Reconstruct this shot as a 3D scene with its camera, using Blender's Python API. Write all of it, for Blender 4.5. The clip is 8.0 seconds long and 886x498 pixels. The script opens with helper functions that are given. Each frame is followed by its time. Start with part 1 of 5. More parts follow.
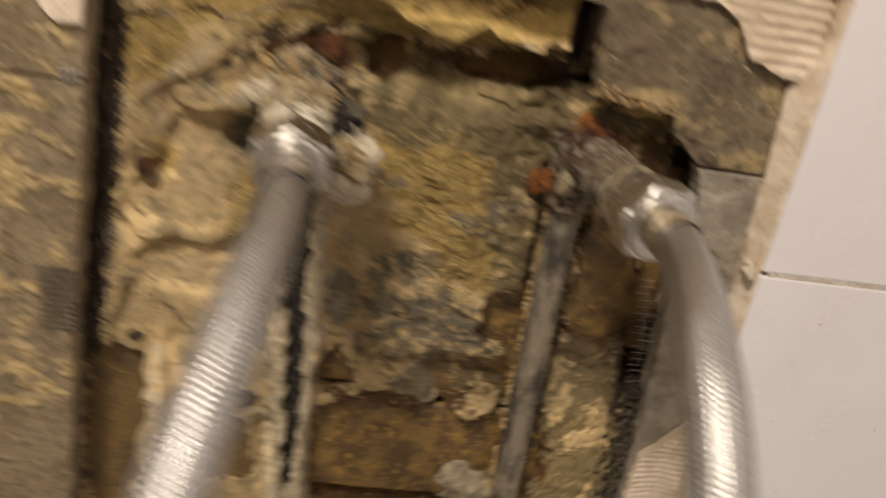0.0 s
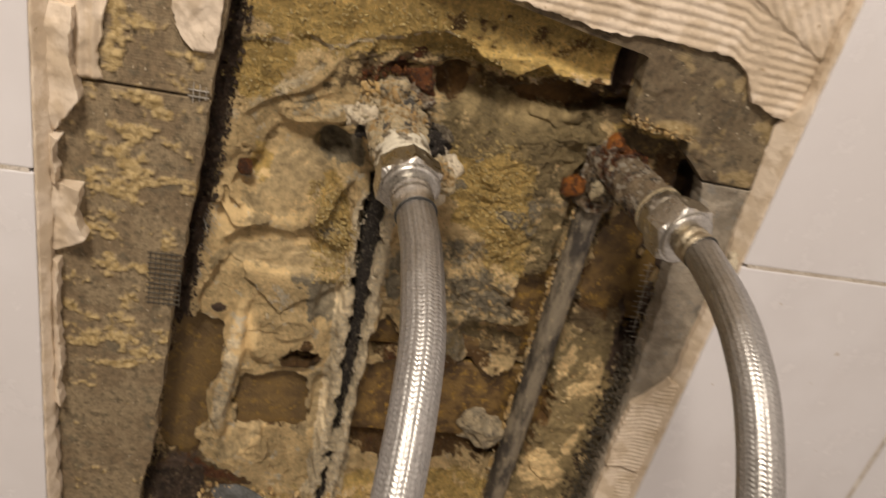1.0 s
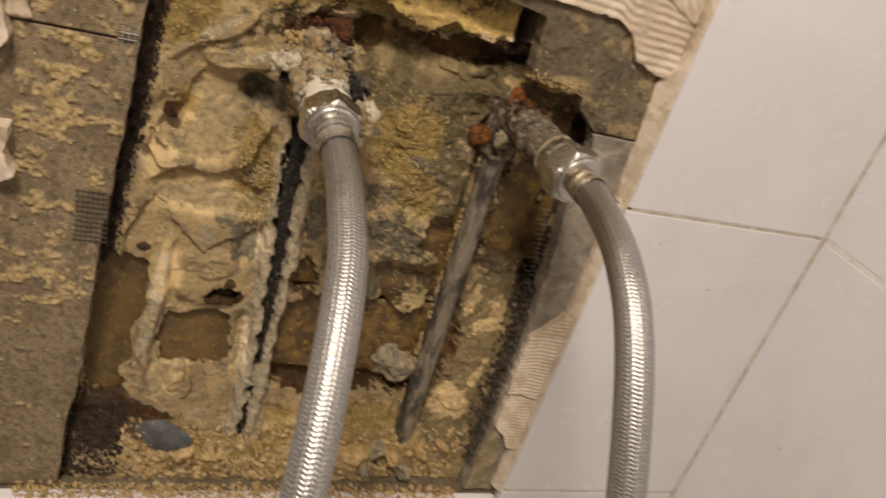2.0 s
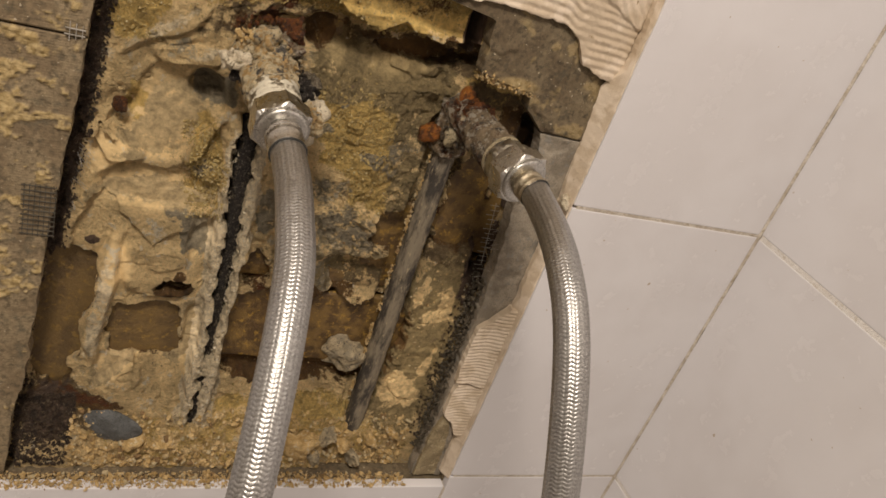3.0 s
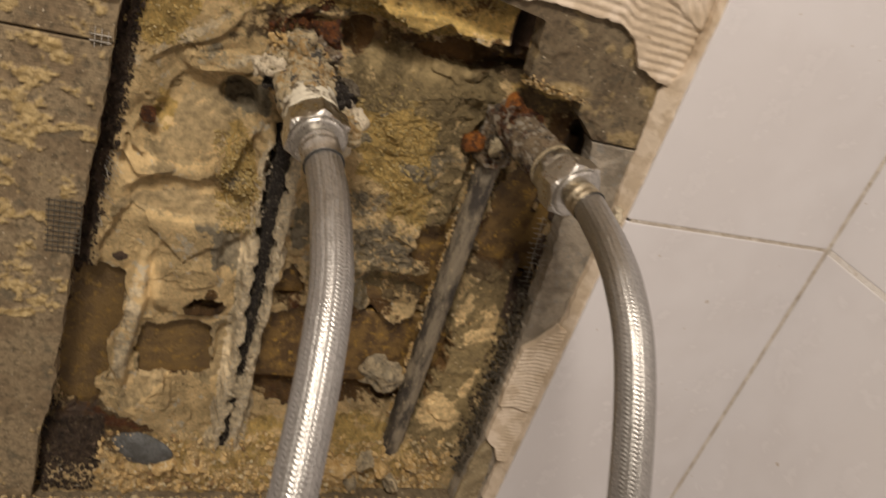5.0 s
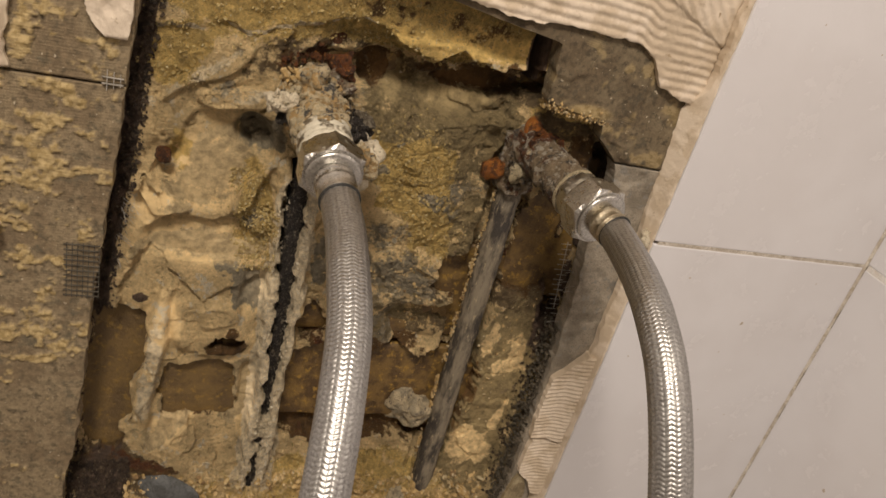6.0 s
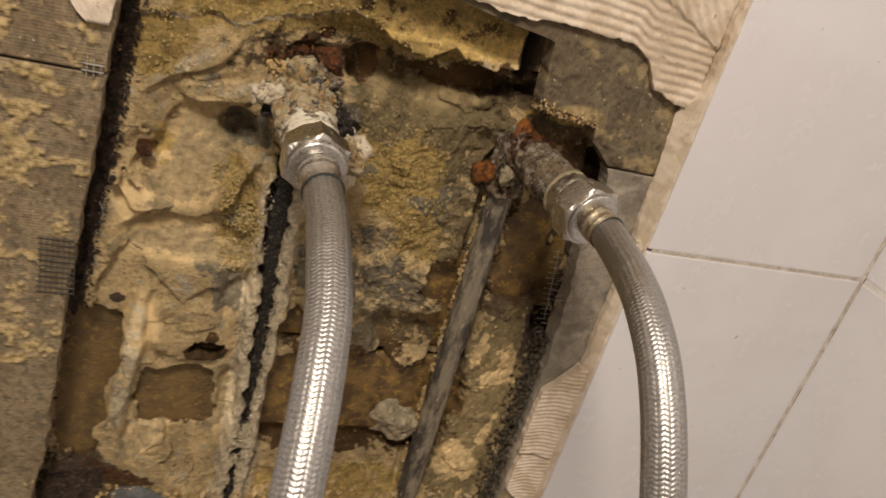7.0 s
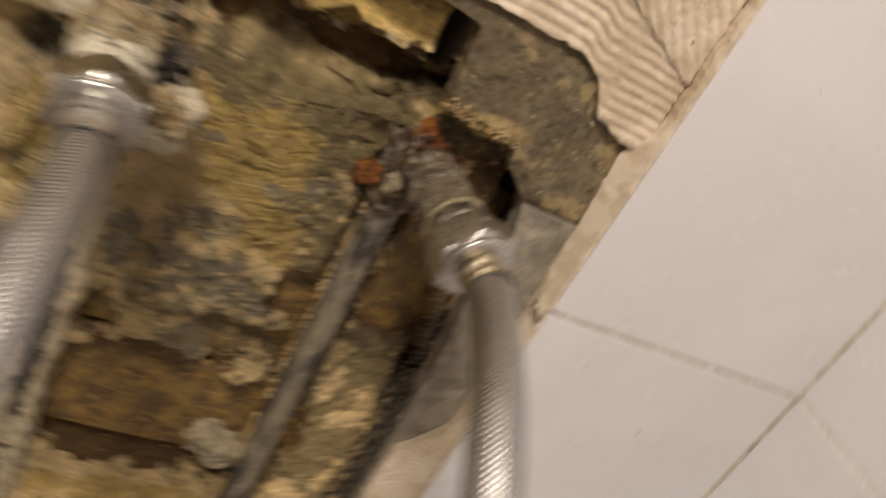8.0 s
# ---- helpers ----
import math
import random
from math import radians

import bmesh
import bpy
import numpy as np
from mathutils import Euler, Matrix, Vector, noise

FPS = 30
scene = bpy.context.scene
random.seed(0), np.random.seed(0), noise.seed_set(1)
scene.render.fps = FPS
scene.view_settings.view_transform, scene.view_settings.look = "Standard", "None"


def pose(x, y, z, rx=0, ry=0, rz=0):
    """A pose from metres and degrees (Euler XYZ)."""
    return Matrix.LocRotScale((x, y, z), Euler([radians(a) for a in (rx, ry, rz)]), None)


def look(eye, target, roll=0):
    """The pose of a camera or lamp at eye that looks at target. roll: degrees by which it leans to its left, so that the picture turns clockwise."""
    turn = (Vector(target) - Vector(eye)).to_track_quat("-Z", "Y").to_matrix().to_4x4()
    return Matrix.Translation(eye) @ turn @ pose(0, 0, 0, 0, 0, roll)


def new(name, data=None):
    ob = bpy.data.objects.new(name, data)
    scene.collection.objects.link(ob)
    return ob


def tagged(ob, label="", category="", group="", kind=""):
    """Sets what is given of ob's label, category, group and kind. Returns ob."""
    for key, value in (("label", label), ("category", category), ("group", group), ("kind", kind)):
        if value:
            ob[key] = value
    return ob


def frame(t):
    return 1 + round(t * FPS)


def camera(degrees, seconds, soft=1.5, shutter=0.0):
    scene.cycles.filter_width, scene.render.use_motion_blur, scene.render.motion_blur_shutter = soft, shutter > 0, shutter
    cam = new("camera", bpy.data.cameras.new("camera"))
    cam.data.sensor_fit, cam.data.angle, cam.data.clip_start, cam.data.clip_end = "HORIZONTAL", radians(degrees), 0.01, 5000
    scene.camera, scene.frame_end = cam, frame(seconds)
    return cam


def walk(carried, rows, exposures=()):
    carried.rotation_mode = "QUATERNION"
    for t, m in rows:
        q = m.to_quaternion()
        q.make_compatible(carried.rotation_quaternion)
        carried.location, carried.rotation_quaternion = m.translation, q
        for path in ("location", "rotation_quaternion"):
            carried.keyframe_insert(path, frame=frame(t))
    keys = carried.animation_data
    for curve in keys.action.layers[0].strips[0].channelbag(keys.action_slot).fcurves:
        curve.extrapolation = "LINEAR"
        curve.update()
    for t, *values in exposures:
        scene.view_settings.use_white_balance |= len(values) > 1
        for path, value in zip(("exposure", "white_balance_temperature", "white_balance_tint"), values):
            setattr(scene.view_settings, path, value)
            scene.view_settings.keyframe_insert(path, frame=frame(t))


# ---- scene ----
cam = camera(59.6, 8.0, shutter=0.9)
PATH = [
    (0, (-0.162, -0.294, 1.427), (-0.004, 1.523, 0.606), 8.8),
    (0.2, (-0.205, -0.299, 1.454), (0.045, 1.461, 0.538), 8.8),
    (0.3, (-0.213, -0.312, 1.45), (0.03, 1.469, 0.572), 9.1),
    (0.5, (-0.228, -0.327, 1.461), (0.056, 1.434, 0.557), 10.7),
    (1, (-0.249, -0.337, 1.471), (0.178, 1.378, 0.534), 13.9),
    (1.5, (-0.26, -0.358, 1.466), (0.302, 1.312, 0.52), 16.0),
    (2, (-0.261, -0.375, 1.473), (0.406, 1.257, 0.529), 17.9),
    (2.2, (-0.262, -0.38, 1.475), (0.444, 1.235, 0.53), 18.7),
    (3.3, (-0.261, -0.376, 1.49), (0.518, 1.195, 0.528), 20.5),
    (3.5, (-0.263, -0.373, 1.488), (0.516, 1.199, 0.528), 20.5),
    (4, (-0.26, -0.368, 1.485), (0.503, 1.209, 0.521), 20.4),
    (4.5, (-0.254, -0.361, 1.48), (0.476, 1.231, 0.514), 19.9),
    (5, (-0.256, -0.352, 1.476), (0.435, 1.257, 0.509), 18.9),
    (5.2, (-0.256, -0.339, 1.483), (0.414, 1.272, 0.505), 18.5),
    (6.5, (-0.246, -0.344, 1.467), (0.365, 1.338, 0.574), 14.6),
    (7, (-0.243, -0.341, 1.459), (0.384, 1.35, 0.594), 16.4),
    (7.5, (-0.235, -0.327, 1.447), (0.47, 1.358, 0.633), 19.5),
    (7.6, (-0.226, -0.321, 1.443), (0.477, 1.369, 0.636), 20.6),
    (7.7, (-0.217, -0.307, 1.444), (0.492, 1.374, 0.624), 22.5),
    (7.8, (-0.21, -0.297, 1.439), (0.527, 1.382, 0.639), 24.5),
    (8, (-0.177, -0.264, 1.449), (0.552, 1.389, 0.592), 30.4),
]
walk(cam, [(t, look(eye, target, roll)) for t, eye, target, roll in PATH], [(0, 0.11), (0.5, 0.07), (1.5, 0.03), (3.5, -0.09), (5.0, -0.09), (6.5, -0.04), (8, 0.0)])

# ---- light of the bathroom: one warm ceiling lamp over the wall, pale walls that bounce it ----
world = bpy.data.worlds.new("room_dark")
scene.world = world
world.use_nodes = True
world.node_tree.nodes["Background"].inputs[0].default_value = (0.9, 0.85, 0.8, 1)
world.node_tree.nodes["Background"].inputs[1].default_value = 0.02


def lamp(name, place, target, size, watts, colour):
    data = bpy.data.lights.new(name, "AREA")
    data.shape, data.size, data.energy, data.color = "DISK", size, watts, colour
    ob = new(name, data)
    ob.matrix_world = look(place, target)
    return tagged(ob, "round warm white ceiling lamp set flush above", "ceiling lamp")


LAMP = (-0.50, -0.72)
lamp_light = lamp("lamp_light", (*LAMP, 2.37), (*LAMP, 0), 0.30, 18.8, (1.0, 0.875, 0.745))


# ---- numeric helpers ----
TABLE = np.random.RandomState(7).rand(256, 256)


def cell(x, z, size, seed=0):
    """Smooth value noise in -1..1 with cells of the given size in metres."""
    u, v = x / size + 37.13 * seed + 500, z / size + 17.71 * seed + 500
    i, j = np.floor(u).astype(int), np.floor(v).astype(int)
    a, b = u - i, v - j
    a, b = a * a * (3 - 2 * a), b * b * (3 - 2 * b)
    t = lambda p, q: TABLE[(p) % 256, (q) % 256]
    top = t(i, j) * (1 - a) + t(i + 1, j) * a
    low = t(i, j + 1) * (1 - a) + t(i + 1, j + 1) * a
    return 2 * (top * (1 - b) + low * b) - 1


def fbm(x, z, size, seed=0, octaves=4, gain=0.5):
    total, amp = 0, 1.0
    for k in range(octaves):
        total = total + amp * cell(x + 0.3 * size * k, z, size / 2 ** k, seed + 3 * k)
        amp *= gain
    return total


def step(lo, hi, v):
    k = np.clip((v - lo) / (hi - lo), 0, 1)
    return k * k * (3 - 2 * k)


def mix(a, b, k):
    return a * (1 - k) + b * k


def blob(x, z, cx, cz, rx, rz, turn=0, soft=0.35, power=2):
    c, s = math.cos(radians(turn)), math.sin(radians(turn))
    u, v = (x - cx) * c + (z - cz) * s, -(x - cx) * s + (z - cz) * c
    return 1 - step(1 - soft, 1 + soft, (np.abs(u / rx) ** power + np.abs(v / rz) ** power) ** (1 / power))


# ---- materials ----
def material(name):
    m = bpy.data.materials.new(name)
    m.use_nodes = True
    return m, m.node_tree, m.node_tree.nodes["Principled BSDF"]


def node(tree, kind, **values):
    n = tree.nodes.new(kind)
    for key, value in values.items():
        n.inputs[key.replace("_", " ")].default_value = value
    return n


def noise_of(tree, scale, detail=5, rough=0.6):
    co = node(tree, "ShaderNodeTexCoord")
    n = node(tree, "ShaderNodeTexNoise", Scale=scale, Detail=detail, Roughness=rough)
    tree.links.new(co.outputs["Object"], n.inputs["Vector"])
    wide = node(tree, "ShaderNodeMapRange")
    wide.clamp = False
    wide.inputs["From Min"].default_value, wide.inputs["From Max"].default_value = 0.30, 0.70
    tree.links.new(n.outputs["Fac"], wide.inputs["Value"])
    return wide.outputs["Result"]


def ramp(tree, value, lo, hi):
    r = node(tree, "ShaderNodeMapRange")
    r.inputs["From Min"].default_value, r.inputs["From Max"].default_value = lo, hi
    tree.links.new(value, r.inputs["Value"])
    return r.outputs["Result"]


def blend(tree, a, b, fac, how="MIX"):
    n = tree.nodes.new("ShaderNodeMix")
    n.data_type, n.blend_type = "RGBA", how
    for socket, value in ((6, a), (7, b), (0, fac)):
        if isinstance(value, tuple):
            n.inputs[socket].default_value = (*value, 1)
        elif isinstance(value, (int, float)):
            n.inputs[socket].default_value = value
        else:
            tree.links.new(value, n.inputs[socket])
    return n.outputs[2]


def attribute(tree, name):
    n = tree.nodes.new("ShaderNodeAttribute")
    n.attribute_name = name
    return n.outputs["Fac"]


def relief_of(tree, shader, parts, distance):
    """Bump from a sum of (socket, strength)."""
    last = None
    for value, strength in parts:
        b = node(tree, "ShaderNodeBump", Strength=strength, Distance=distance)
        tree.links.new(value, b.inputs["Height"])
        if last:
            tree.links.new(last, b.inputs["Normal"])
        last = b.outputs["Normal"]
    tree.links.new(last, shader.inputs["Normal"])


def mineral(name, light, dark, broad=40, grain=900, rough=0.9, bump=0.5, spots=None, distance=0.0008, pits=0.55):
    """Stone, mortar, plaster and rust: two tones at a broad and a fine scale, with grain relief."""
    m, t, s = material(name)
    wide, fine = noise_of(t, broad), noise_of(t, grain, 4, 0.7)
    c = blend(t, light, dark, ramp(t, wide, 0.35, 0.65))
    c = blend(t, c, tuple(v * 0.55 for v in dark), ramp(t, fine, pits, pits + 0.45))
    if spots:
        c = blend(t, c, spots, ramp(t, noise_of(t, broad * 2.7, 4, 0.7), 0.66, 0.80))
    t.links.new(c, s.inputs["Base Color"])
    s.inputs["Roughness"].default_value = rough
    relief_of(t, s, [(fine, bump), (noise_of(t, grain / 4, 4), bump)], distance)
    return m


CREAM, SAND, GREY, BROWN = (0.85, 0.63, 0.32), (0.68, 0.475, 0.160), (0.33, 0.28, 0.19), (0.15, 0.078, 0.022)
DAMP_SHADE, OLIVINE, CLAY_SHADE = (0.19, 0.132, 0.064), (0.56, 0.43, 0.235), (0.33, 0.25, 0.12)
PALE, SHADE_ROT, RUST = (0.66, 0.58, 0.43), (0.115, 0.074, 0.050), (0.14, 0.048, 0.012)
WHITE = (0.88, 0.735, 0.49)


def mottle_over(tree, colour, value, dark, light, fac=1.0):
    """Vary a colour by a fine noise, from dark to light times itself."""
    r = node(tree, "ShaderNodeMapRange")
    for key, v in (("From Min", 0.1), ("From Max", 0.9), ("To Min", light), ("To Max", dark)):
        r.inputs[key].default_value = v
    tree.links.new(value, r.inputs["Value"])
    return blend(tree, colour, r.outputs["Result"], fac, "MULTIPLY")


def mortar_material():
    m, t, s = material("old_mortar")
    wide, mid, fine = noise_of(t, 55), noise_of(t, 210, 6, 0.65), noise_of(t, 1300, 4, 0.7)
    speck, mottle = noise_of(t, 520, 8, 0.75), noise_of(t, 110, 9, 0.72)
    c = blend(t, CREAM, tuple(v * 0.74 for v in CREAM), ramp(t, wide, 0.3, 0.75))
    c = blend(t, c, PALE, ramp(t, noise_of(t, 90, 6, 0.7), 0.70, 0.86))
    for key, colour in (("yellow", SAND), ("grey", GREY), ("damp_shade", DAMP_SHADE), ("olive", OLIVINE), ("clay_shade", CLAY_SHADE), ("flake", CREAM), ("brown", BROWN), ("white", WHITE), ("rust", RUST), ("shade_rot", SHADE_ROT)):
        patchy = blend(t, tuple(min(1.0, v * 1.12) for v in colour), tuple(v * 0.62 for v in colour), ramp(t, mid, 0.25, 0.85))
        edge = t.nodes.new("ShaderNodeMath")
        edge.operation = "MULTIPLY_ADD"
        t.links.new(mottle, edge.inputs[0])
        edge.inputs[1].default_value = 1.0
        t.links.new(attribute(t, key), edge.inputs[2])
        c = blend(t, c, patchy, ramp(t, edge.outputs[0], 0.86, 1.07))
    grain = node(t, "ShaderNodeMapRange")
    grain.inputs["To Min"].default_value, grain.inputs["To Max"].default_value = 1.0, 0.18
    t.links.new(attribute(t, "smooth"), grain.inputs["Value"])

    def gritty(value):
        n = t.nodes.new("ShaderNodeMath")
        n.operation = "MULTIPLY"
        t.links.new(value, n.inputs[0])
        t.links.new(grain.outputs["Result"], n.inputs[1])
        return n.outputs[0]

    c = mottle_over(t, c, speck, 0.78, 1.20, grain.outputs["Result"])
    c = mottle_over(t, c, mottle, 0.88, 1.12)
    c = blend(t, c, (0.22, 0.145, 0.065), gritty(ramp(t, speck, 0.78, 0.98)))
    c = blend(t, c, (0.74, 0.60, 0.35), gritty(ramp(t, speck, 0.22, 0.05)))
    c = blend(t, c, (0.10, 0.065, 0.035), gritty(ramp(t, fine, 0.86, 1.05)))
    c = blend(t, c, (0.09, 0.06, 0.03), gritty(ramp(t, mid, 0.92, 1.02)))
    t.links.new(c, s.inputs["Base Color"])
    s.inputs["Roughness"].default_value = 0.85
    relief_of(t, s, [(gritty(fine), 0.55), (gritty(speck), 1.0), (gritty(mid), 0.7)], 0.0019)
    return m


def board_material(name, lines, tone):
    m, t, s = material(name)
    wide, mid, fine = noise_of(t, 45), noise_of(t, 260, 6, 0.7), noise_of(t, 1500, 3, 0.7)
    co = node(t, "ShaderNodeTexCoord")
    w = node(t, "ShaderNodeTexWave", Scale=215, Distortion=0.8, Detail=3)
    w.inputs["Detail Scale"].default_value = 3
    w.bands_direction = "Z"
    t.links.new(co.outputs["Object"], w.inputs["Vector"])
    c = blend(t, tuple(v * tone for v in (0.34, 0.278, 0.19)), tuple(v * tone for v in (0.26, 0.203, 0.135)), ramp(t, wide, 0.38, 0.62))
    c = blend(t, c, tuple(v * tone for v in (0.15, 0.122, 0.082)), ramp(t, mid, 0.50, 0.85))
    c = blend(t, c, tuple(v * tone for v in (0.17, 0.15, 0.11)), ramp(t, noise_of(t, 110, 6, 0.75), 0.62, 0.9))
    c = blend(t, c, (0.5, 0.45, 0.37), ramp(t, noise_of(t, 420, 3, 0.5), 0.95, 1.05))
    c = mottle_over(t, c, noise_of(t, 340, 7, 0.75), 0.68, 1.22)
    c = blend(t, c, (1.06, 1.0, 0.88), 1.0, "MULTIPLY")
    sand = blend(t, (0.50, 0.38, 0.19), (0.36, 0.26, 0.11), ramp(t, mid, 0.4, 0.65))
    c = blend(t, c, sand, attribute(t, "residue"))
    t.links.new(c, s.inputs["Base Color"])
    s.inputs["Roughness"].default_value = 0.8
    relief_of(t, s, [(fine, 0.3), (mid, 0.4), (w.outputs["Fac"], lines)], 0.0007)
    return m


def adhesive_material():
    m, t, s = material("tile_adhesive")
    wide, fine = noise_of(t, 60, 5), noise_of(t, 1100, 4, 0.7)
    c = blend(t, (0.74, 0.63, 0.50), (0.60, 0.49, 0.36), ramp(t, wide, 0.4, 0.65))
    c = blend(t, c, (0.38, 0.28, 0.17), ramp(t, noise_of(t, 150, 6, 0.7), 0.86, 1.05))
    t.links.new(c, s.inputs["Base Color"])
    s.inputs["Roughness"].default_value = 0.75
    relief_of(t, s, [(fine, 0.25), (noise_of(t, 300), 0.3)], 0.0007)
    return m


def tile_material():
    m, t, s = material("white_glazed_tile")
    wide = noise_of(t, 9, 3)
    c = blend(t, (0.78, 0.765, 0.785), (0.745, 0.725, 0.74), ramp(t, wide, 0.35, 0.65))
    c = blend(t, c, (0.5, 0.42, 0.34), ramp(t, noise_of(t, 170, 2, 0.4), 1.12, 1.2))
    t.links.new(c, s.inputs["Base Color"])
    haze = ramp(t, noise_of(t, 35, 5, 0.7), 0.3, 0.8)
    r = node(t, "ShaderNodeMapRange")
    r.inputs["To Min"].default_value, r.inputs["To Max"].default_value = 0.12, 0.3
    t.links.new(haze, r.inputs["Value"])
    t.links.new(r.outputs["Result"], s.inputs["Roughness"])
    relief_of(t, s, [(noise_of(t, 14, 2), 0.05), (noise_of(t, 220, 2), 0.01)], 0.004)
    return m


def metal(name, colour, rough, stain=None, stain_at=0.6, bump=0.1):
    m, t, s = material(name)
    fine, wide = noise_of(t, 900, 4, 0.7), noise_of(t, 160, 6, 0.7)
    c = blend(t, colour, tuple(v * 0.7 for v in colour), ramp(t, fine, 0.4, 0.75))
    dirt = ramp(t, wide, stain_at - 0.06, stain_at + 0.08)
    if stain:
        c = blend(t, c, stain, dirt)
        inv = node(t, "ShaderNodeMapRange")
        inv.inputs["To Min"].default_value, inv.inputs["To Max"].default_value = 1.0, 0.0
        t.links.new(dirt, inv.inputs["Value"])
        t.links.new(inv.outputs["Result"], s.inputs["Metallic"])
    else:
        s.inputs["Metallic"].default_value = 1.0
    t.links.new(c, s.inputs["Base Color"])
    r = node(t, "ShaderNodeMapRange")
    r.inputs["To Min"].default_value, r.inputs["To Max"].default_value = rough * 0.75, rough * 1.4
    t.links.new(wide, r.inputs["Value"])
    t.links.new(r.outputs["Result"], s.inputs["Roughness"])
    relief_of(t, s, [(fine, bump), (wide, bump)], 0.0005)
    return m


MORTAR, BOARD, ADHESIVE, TILE = mortar_material(), board_material("cement_board", 0.13, 0.82), adhesive_material(), tile_material()
GREYBOARD = board_material("mottled_cement_board", 0.0, 0.54)
GROUT = mineral("grout", (0.72, 0.66, 0.58), (0.56, 0.49, 0.41), 70, 1200, 0.9, 0.3, (0.48, 0.41, 0.32))
WHITEGROUT = mineral("white_grout", (0.88, 0.85, 0.81), (0.82, 0.78, 0.73), 70, 1200, 0.85, 0.2, (0.66, 0.60, 0.52))
BRICK = mineral("ochre_brick", (0.205, 0.126, 0.040), (0.098, 0.058, 0.023), 75, 520, 0.48, 0.38, (0.33, 0.20, 0.042), pits=0.80)
drift = BRICK.node_tree.nodes.new("ShaderNodeObjectInfo").outputs["Random"]
stone_tone = BRICK.node_tree.nodes["Principled BSDF"].inputs["Base Color"]
BRICK.node_tree.links.new(blend(BRICK.node_tree, stone_tone.links[0].from_socket, (0.15, 0.105, 0.05), ramp(BRICK.node_tree, drift, 0.35, 1.6)), stone_tone)
# Unseen room surfaces, toned for the bounce light and hose reflections.
PLASTER = mineral("room_paint", (0.60, 0.57, 0.54), (0.56, 0.53, 0.50), 4, 400, 0.8, 0.1)
CEILING = mineral("ceiling_paint", (0.80, 0.78, 0.75), (0.76, 0.74, 0.71), 4, 400, 0.8, 0.1)
FLOOR = mineral("floor_stone", (0.42, 0.38, 0.33), (0.34, 0.30, 0.26), 6, 300, 0.5, 0.1)
CRUMB = mineral("mortar_crumbs", (0.70, 0.50, 0.235), (0.50, 0.335, 0.135), 120, 1500, 0.95, 0.5, (0.66, 0.56, 0.38))
island = CRUMB.node_tree.nodes.new("ShaderNodeNewGeometry").outputs["Random Per Island"]
tone = CRUMB.node_tree.nodes["Principled BSDF"].inputs["Base Color"]
was = tone.links[0].from_socket
shade = blend(CRUMB.node_tree, was, (0.26, 0.165, 0.075), ramp(CRUMB.node_tree, island, 0.87, 0.91))
CRUMB.node_tree.links.new(blend(CRUMB.node_tree, shade, (0.56, 0.46, 0.28), ramp(CRUMB.node_tree, island, 0.22, 0.10)), tone)
CHUNK = mineral("grey_mortar_lump", (0.54, 0.44, 0.28), (0.33, 0.28, 0.19), 130, 1100, 0.95, 0.7, (0.16, 0.13, 0.10))
SLATE = mineral("blue_grey_stone", (0.15, 0.155, 0.155), (0.10, 0.102, 0.098), 120, 900, 0.9, 0.6)
RUSTY = mineral("rust", (0.16, 0.050, 0.012), (0.055, 0.020, 0.008), 260, 1400, 0.5, 0.8, (0.36, 0.14, 0.022), pits=0.75)
CRUST = mineral("limescale_crust", (0.74, 0.62, 0.40), (0.52, 0.42, 0.25), 300, 1600, 0.9, 0.8, (0.09, 0.08, 0.07), pits=0.8)
ORANGE = mineral("orange_rust", (0.38, 0.125, 0.018), (0.11, 0.036, 0.010), 240, 1300, 0.45, 0.7, (0.46, 0.20, 0.035), pits=0.8)
ROT = mineral("rotten_brown_fill", (0.15, 0.098, 0.060), (0.060, 0.040, 0.027), 200, 1400, 0.95, 1.0, (0.24, 0.18, 0.11))
DARKCRUST = mineral("rusty_crust", (0.26, 0.175, 0.085), (0.10, 0.08, 0.06), 300, 1400, 0.85, 1.0, (0.36, 0.31, 0.23))
PALECRUST = mineral("pale_plaster_crust", (0.78, 0.69, 0.52), (0.68, 0.58, 0.42), 260, 1400, 0.9, 0.6, (0.40, 0.34, 0.24), pits=0.85)
BLACK = mineral("black_pipe_wrap", (0.050, 0.038, 0.030), (0.026, 0.020, 0.016), 300, 1500, 0.8, 1.0, (0.22, 0.19, 0.15))
FIBRE = mineral("glass_fibre", (0.50, 0.47, 0.42), (0.34, 0.31, 0.26), 200, 900, 0.6, 0.1)
MESHWIRE = mineral("mesh_cord", (0.10, 0.088, 0.068), (0.07, 0.06, 0.045), 200, 900, 0.8, 0.1)


def streaked(name, base, smear, flecks, smear_at, length):
    """A surface with smears drawn out along its own z axis."""
    m, t, s = material(name)
    co = node(t, "ShaderNodeTexCoord")
    squeeze = node(t, "ShaderNodeMapping", Scale=(1, 1, length))
    t.links.new(co.outputs["Object"], squeeze.inputs["Vector"])
    heights = []
    for scale, detail in ((90, 7), (420, 6)):
        n = node(t, "ShaderNodeTexNoise", Scale=scale, Detail=detail, Roughness=0.68)
        t.links.new(squeeze.outputs["Vector"], n.inputs["Vector"])
        heights.append(n.outputs["Fac"])
    fine = noise_of(t, 1300, 4, 0.7)
    c = blend(t, base, tuple(v * 0.5 for v in base), ramp(t, fine, 0.4, 0.9))
    c = blend(t, c, smear, ramp(t, heights[0], smear_at - 0.05, smear_at + 0.07))
    c = blend(t, c, flecks, ramp(t, heights[1], 0.58, 0.68))
    t.links.new(c, s.inputs["Base Color"])
    s.inputs["Roughness"].default_value = 0.62
    relief_of(t, s, [(fine, 0.4), (heights[1], 0.6), (heights[0], 0.5)], 0.0009)
    return m


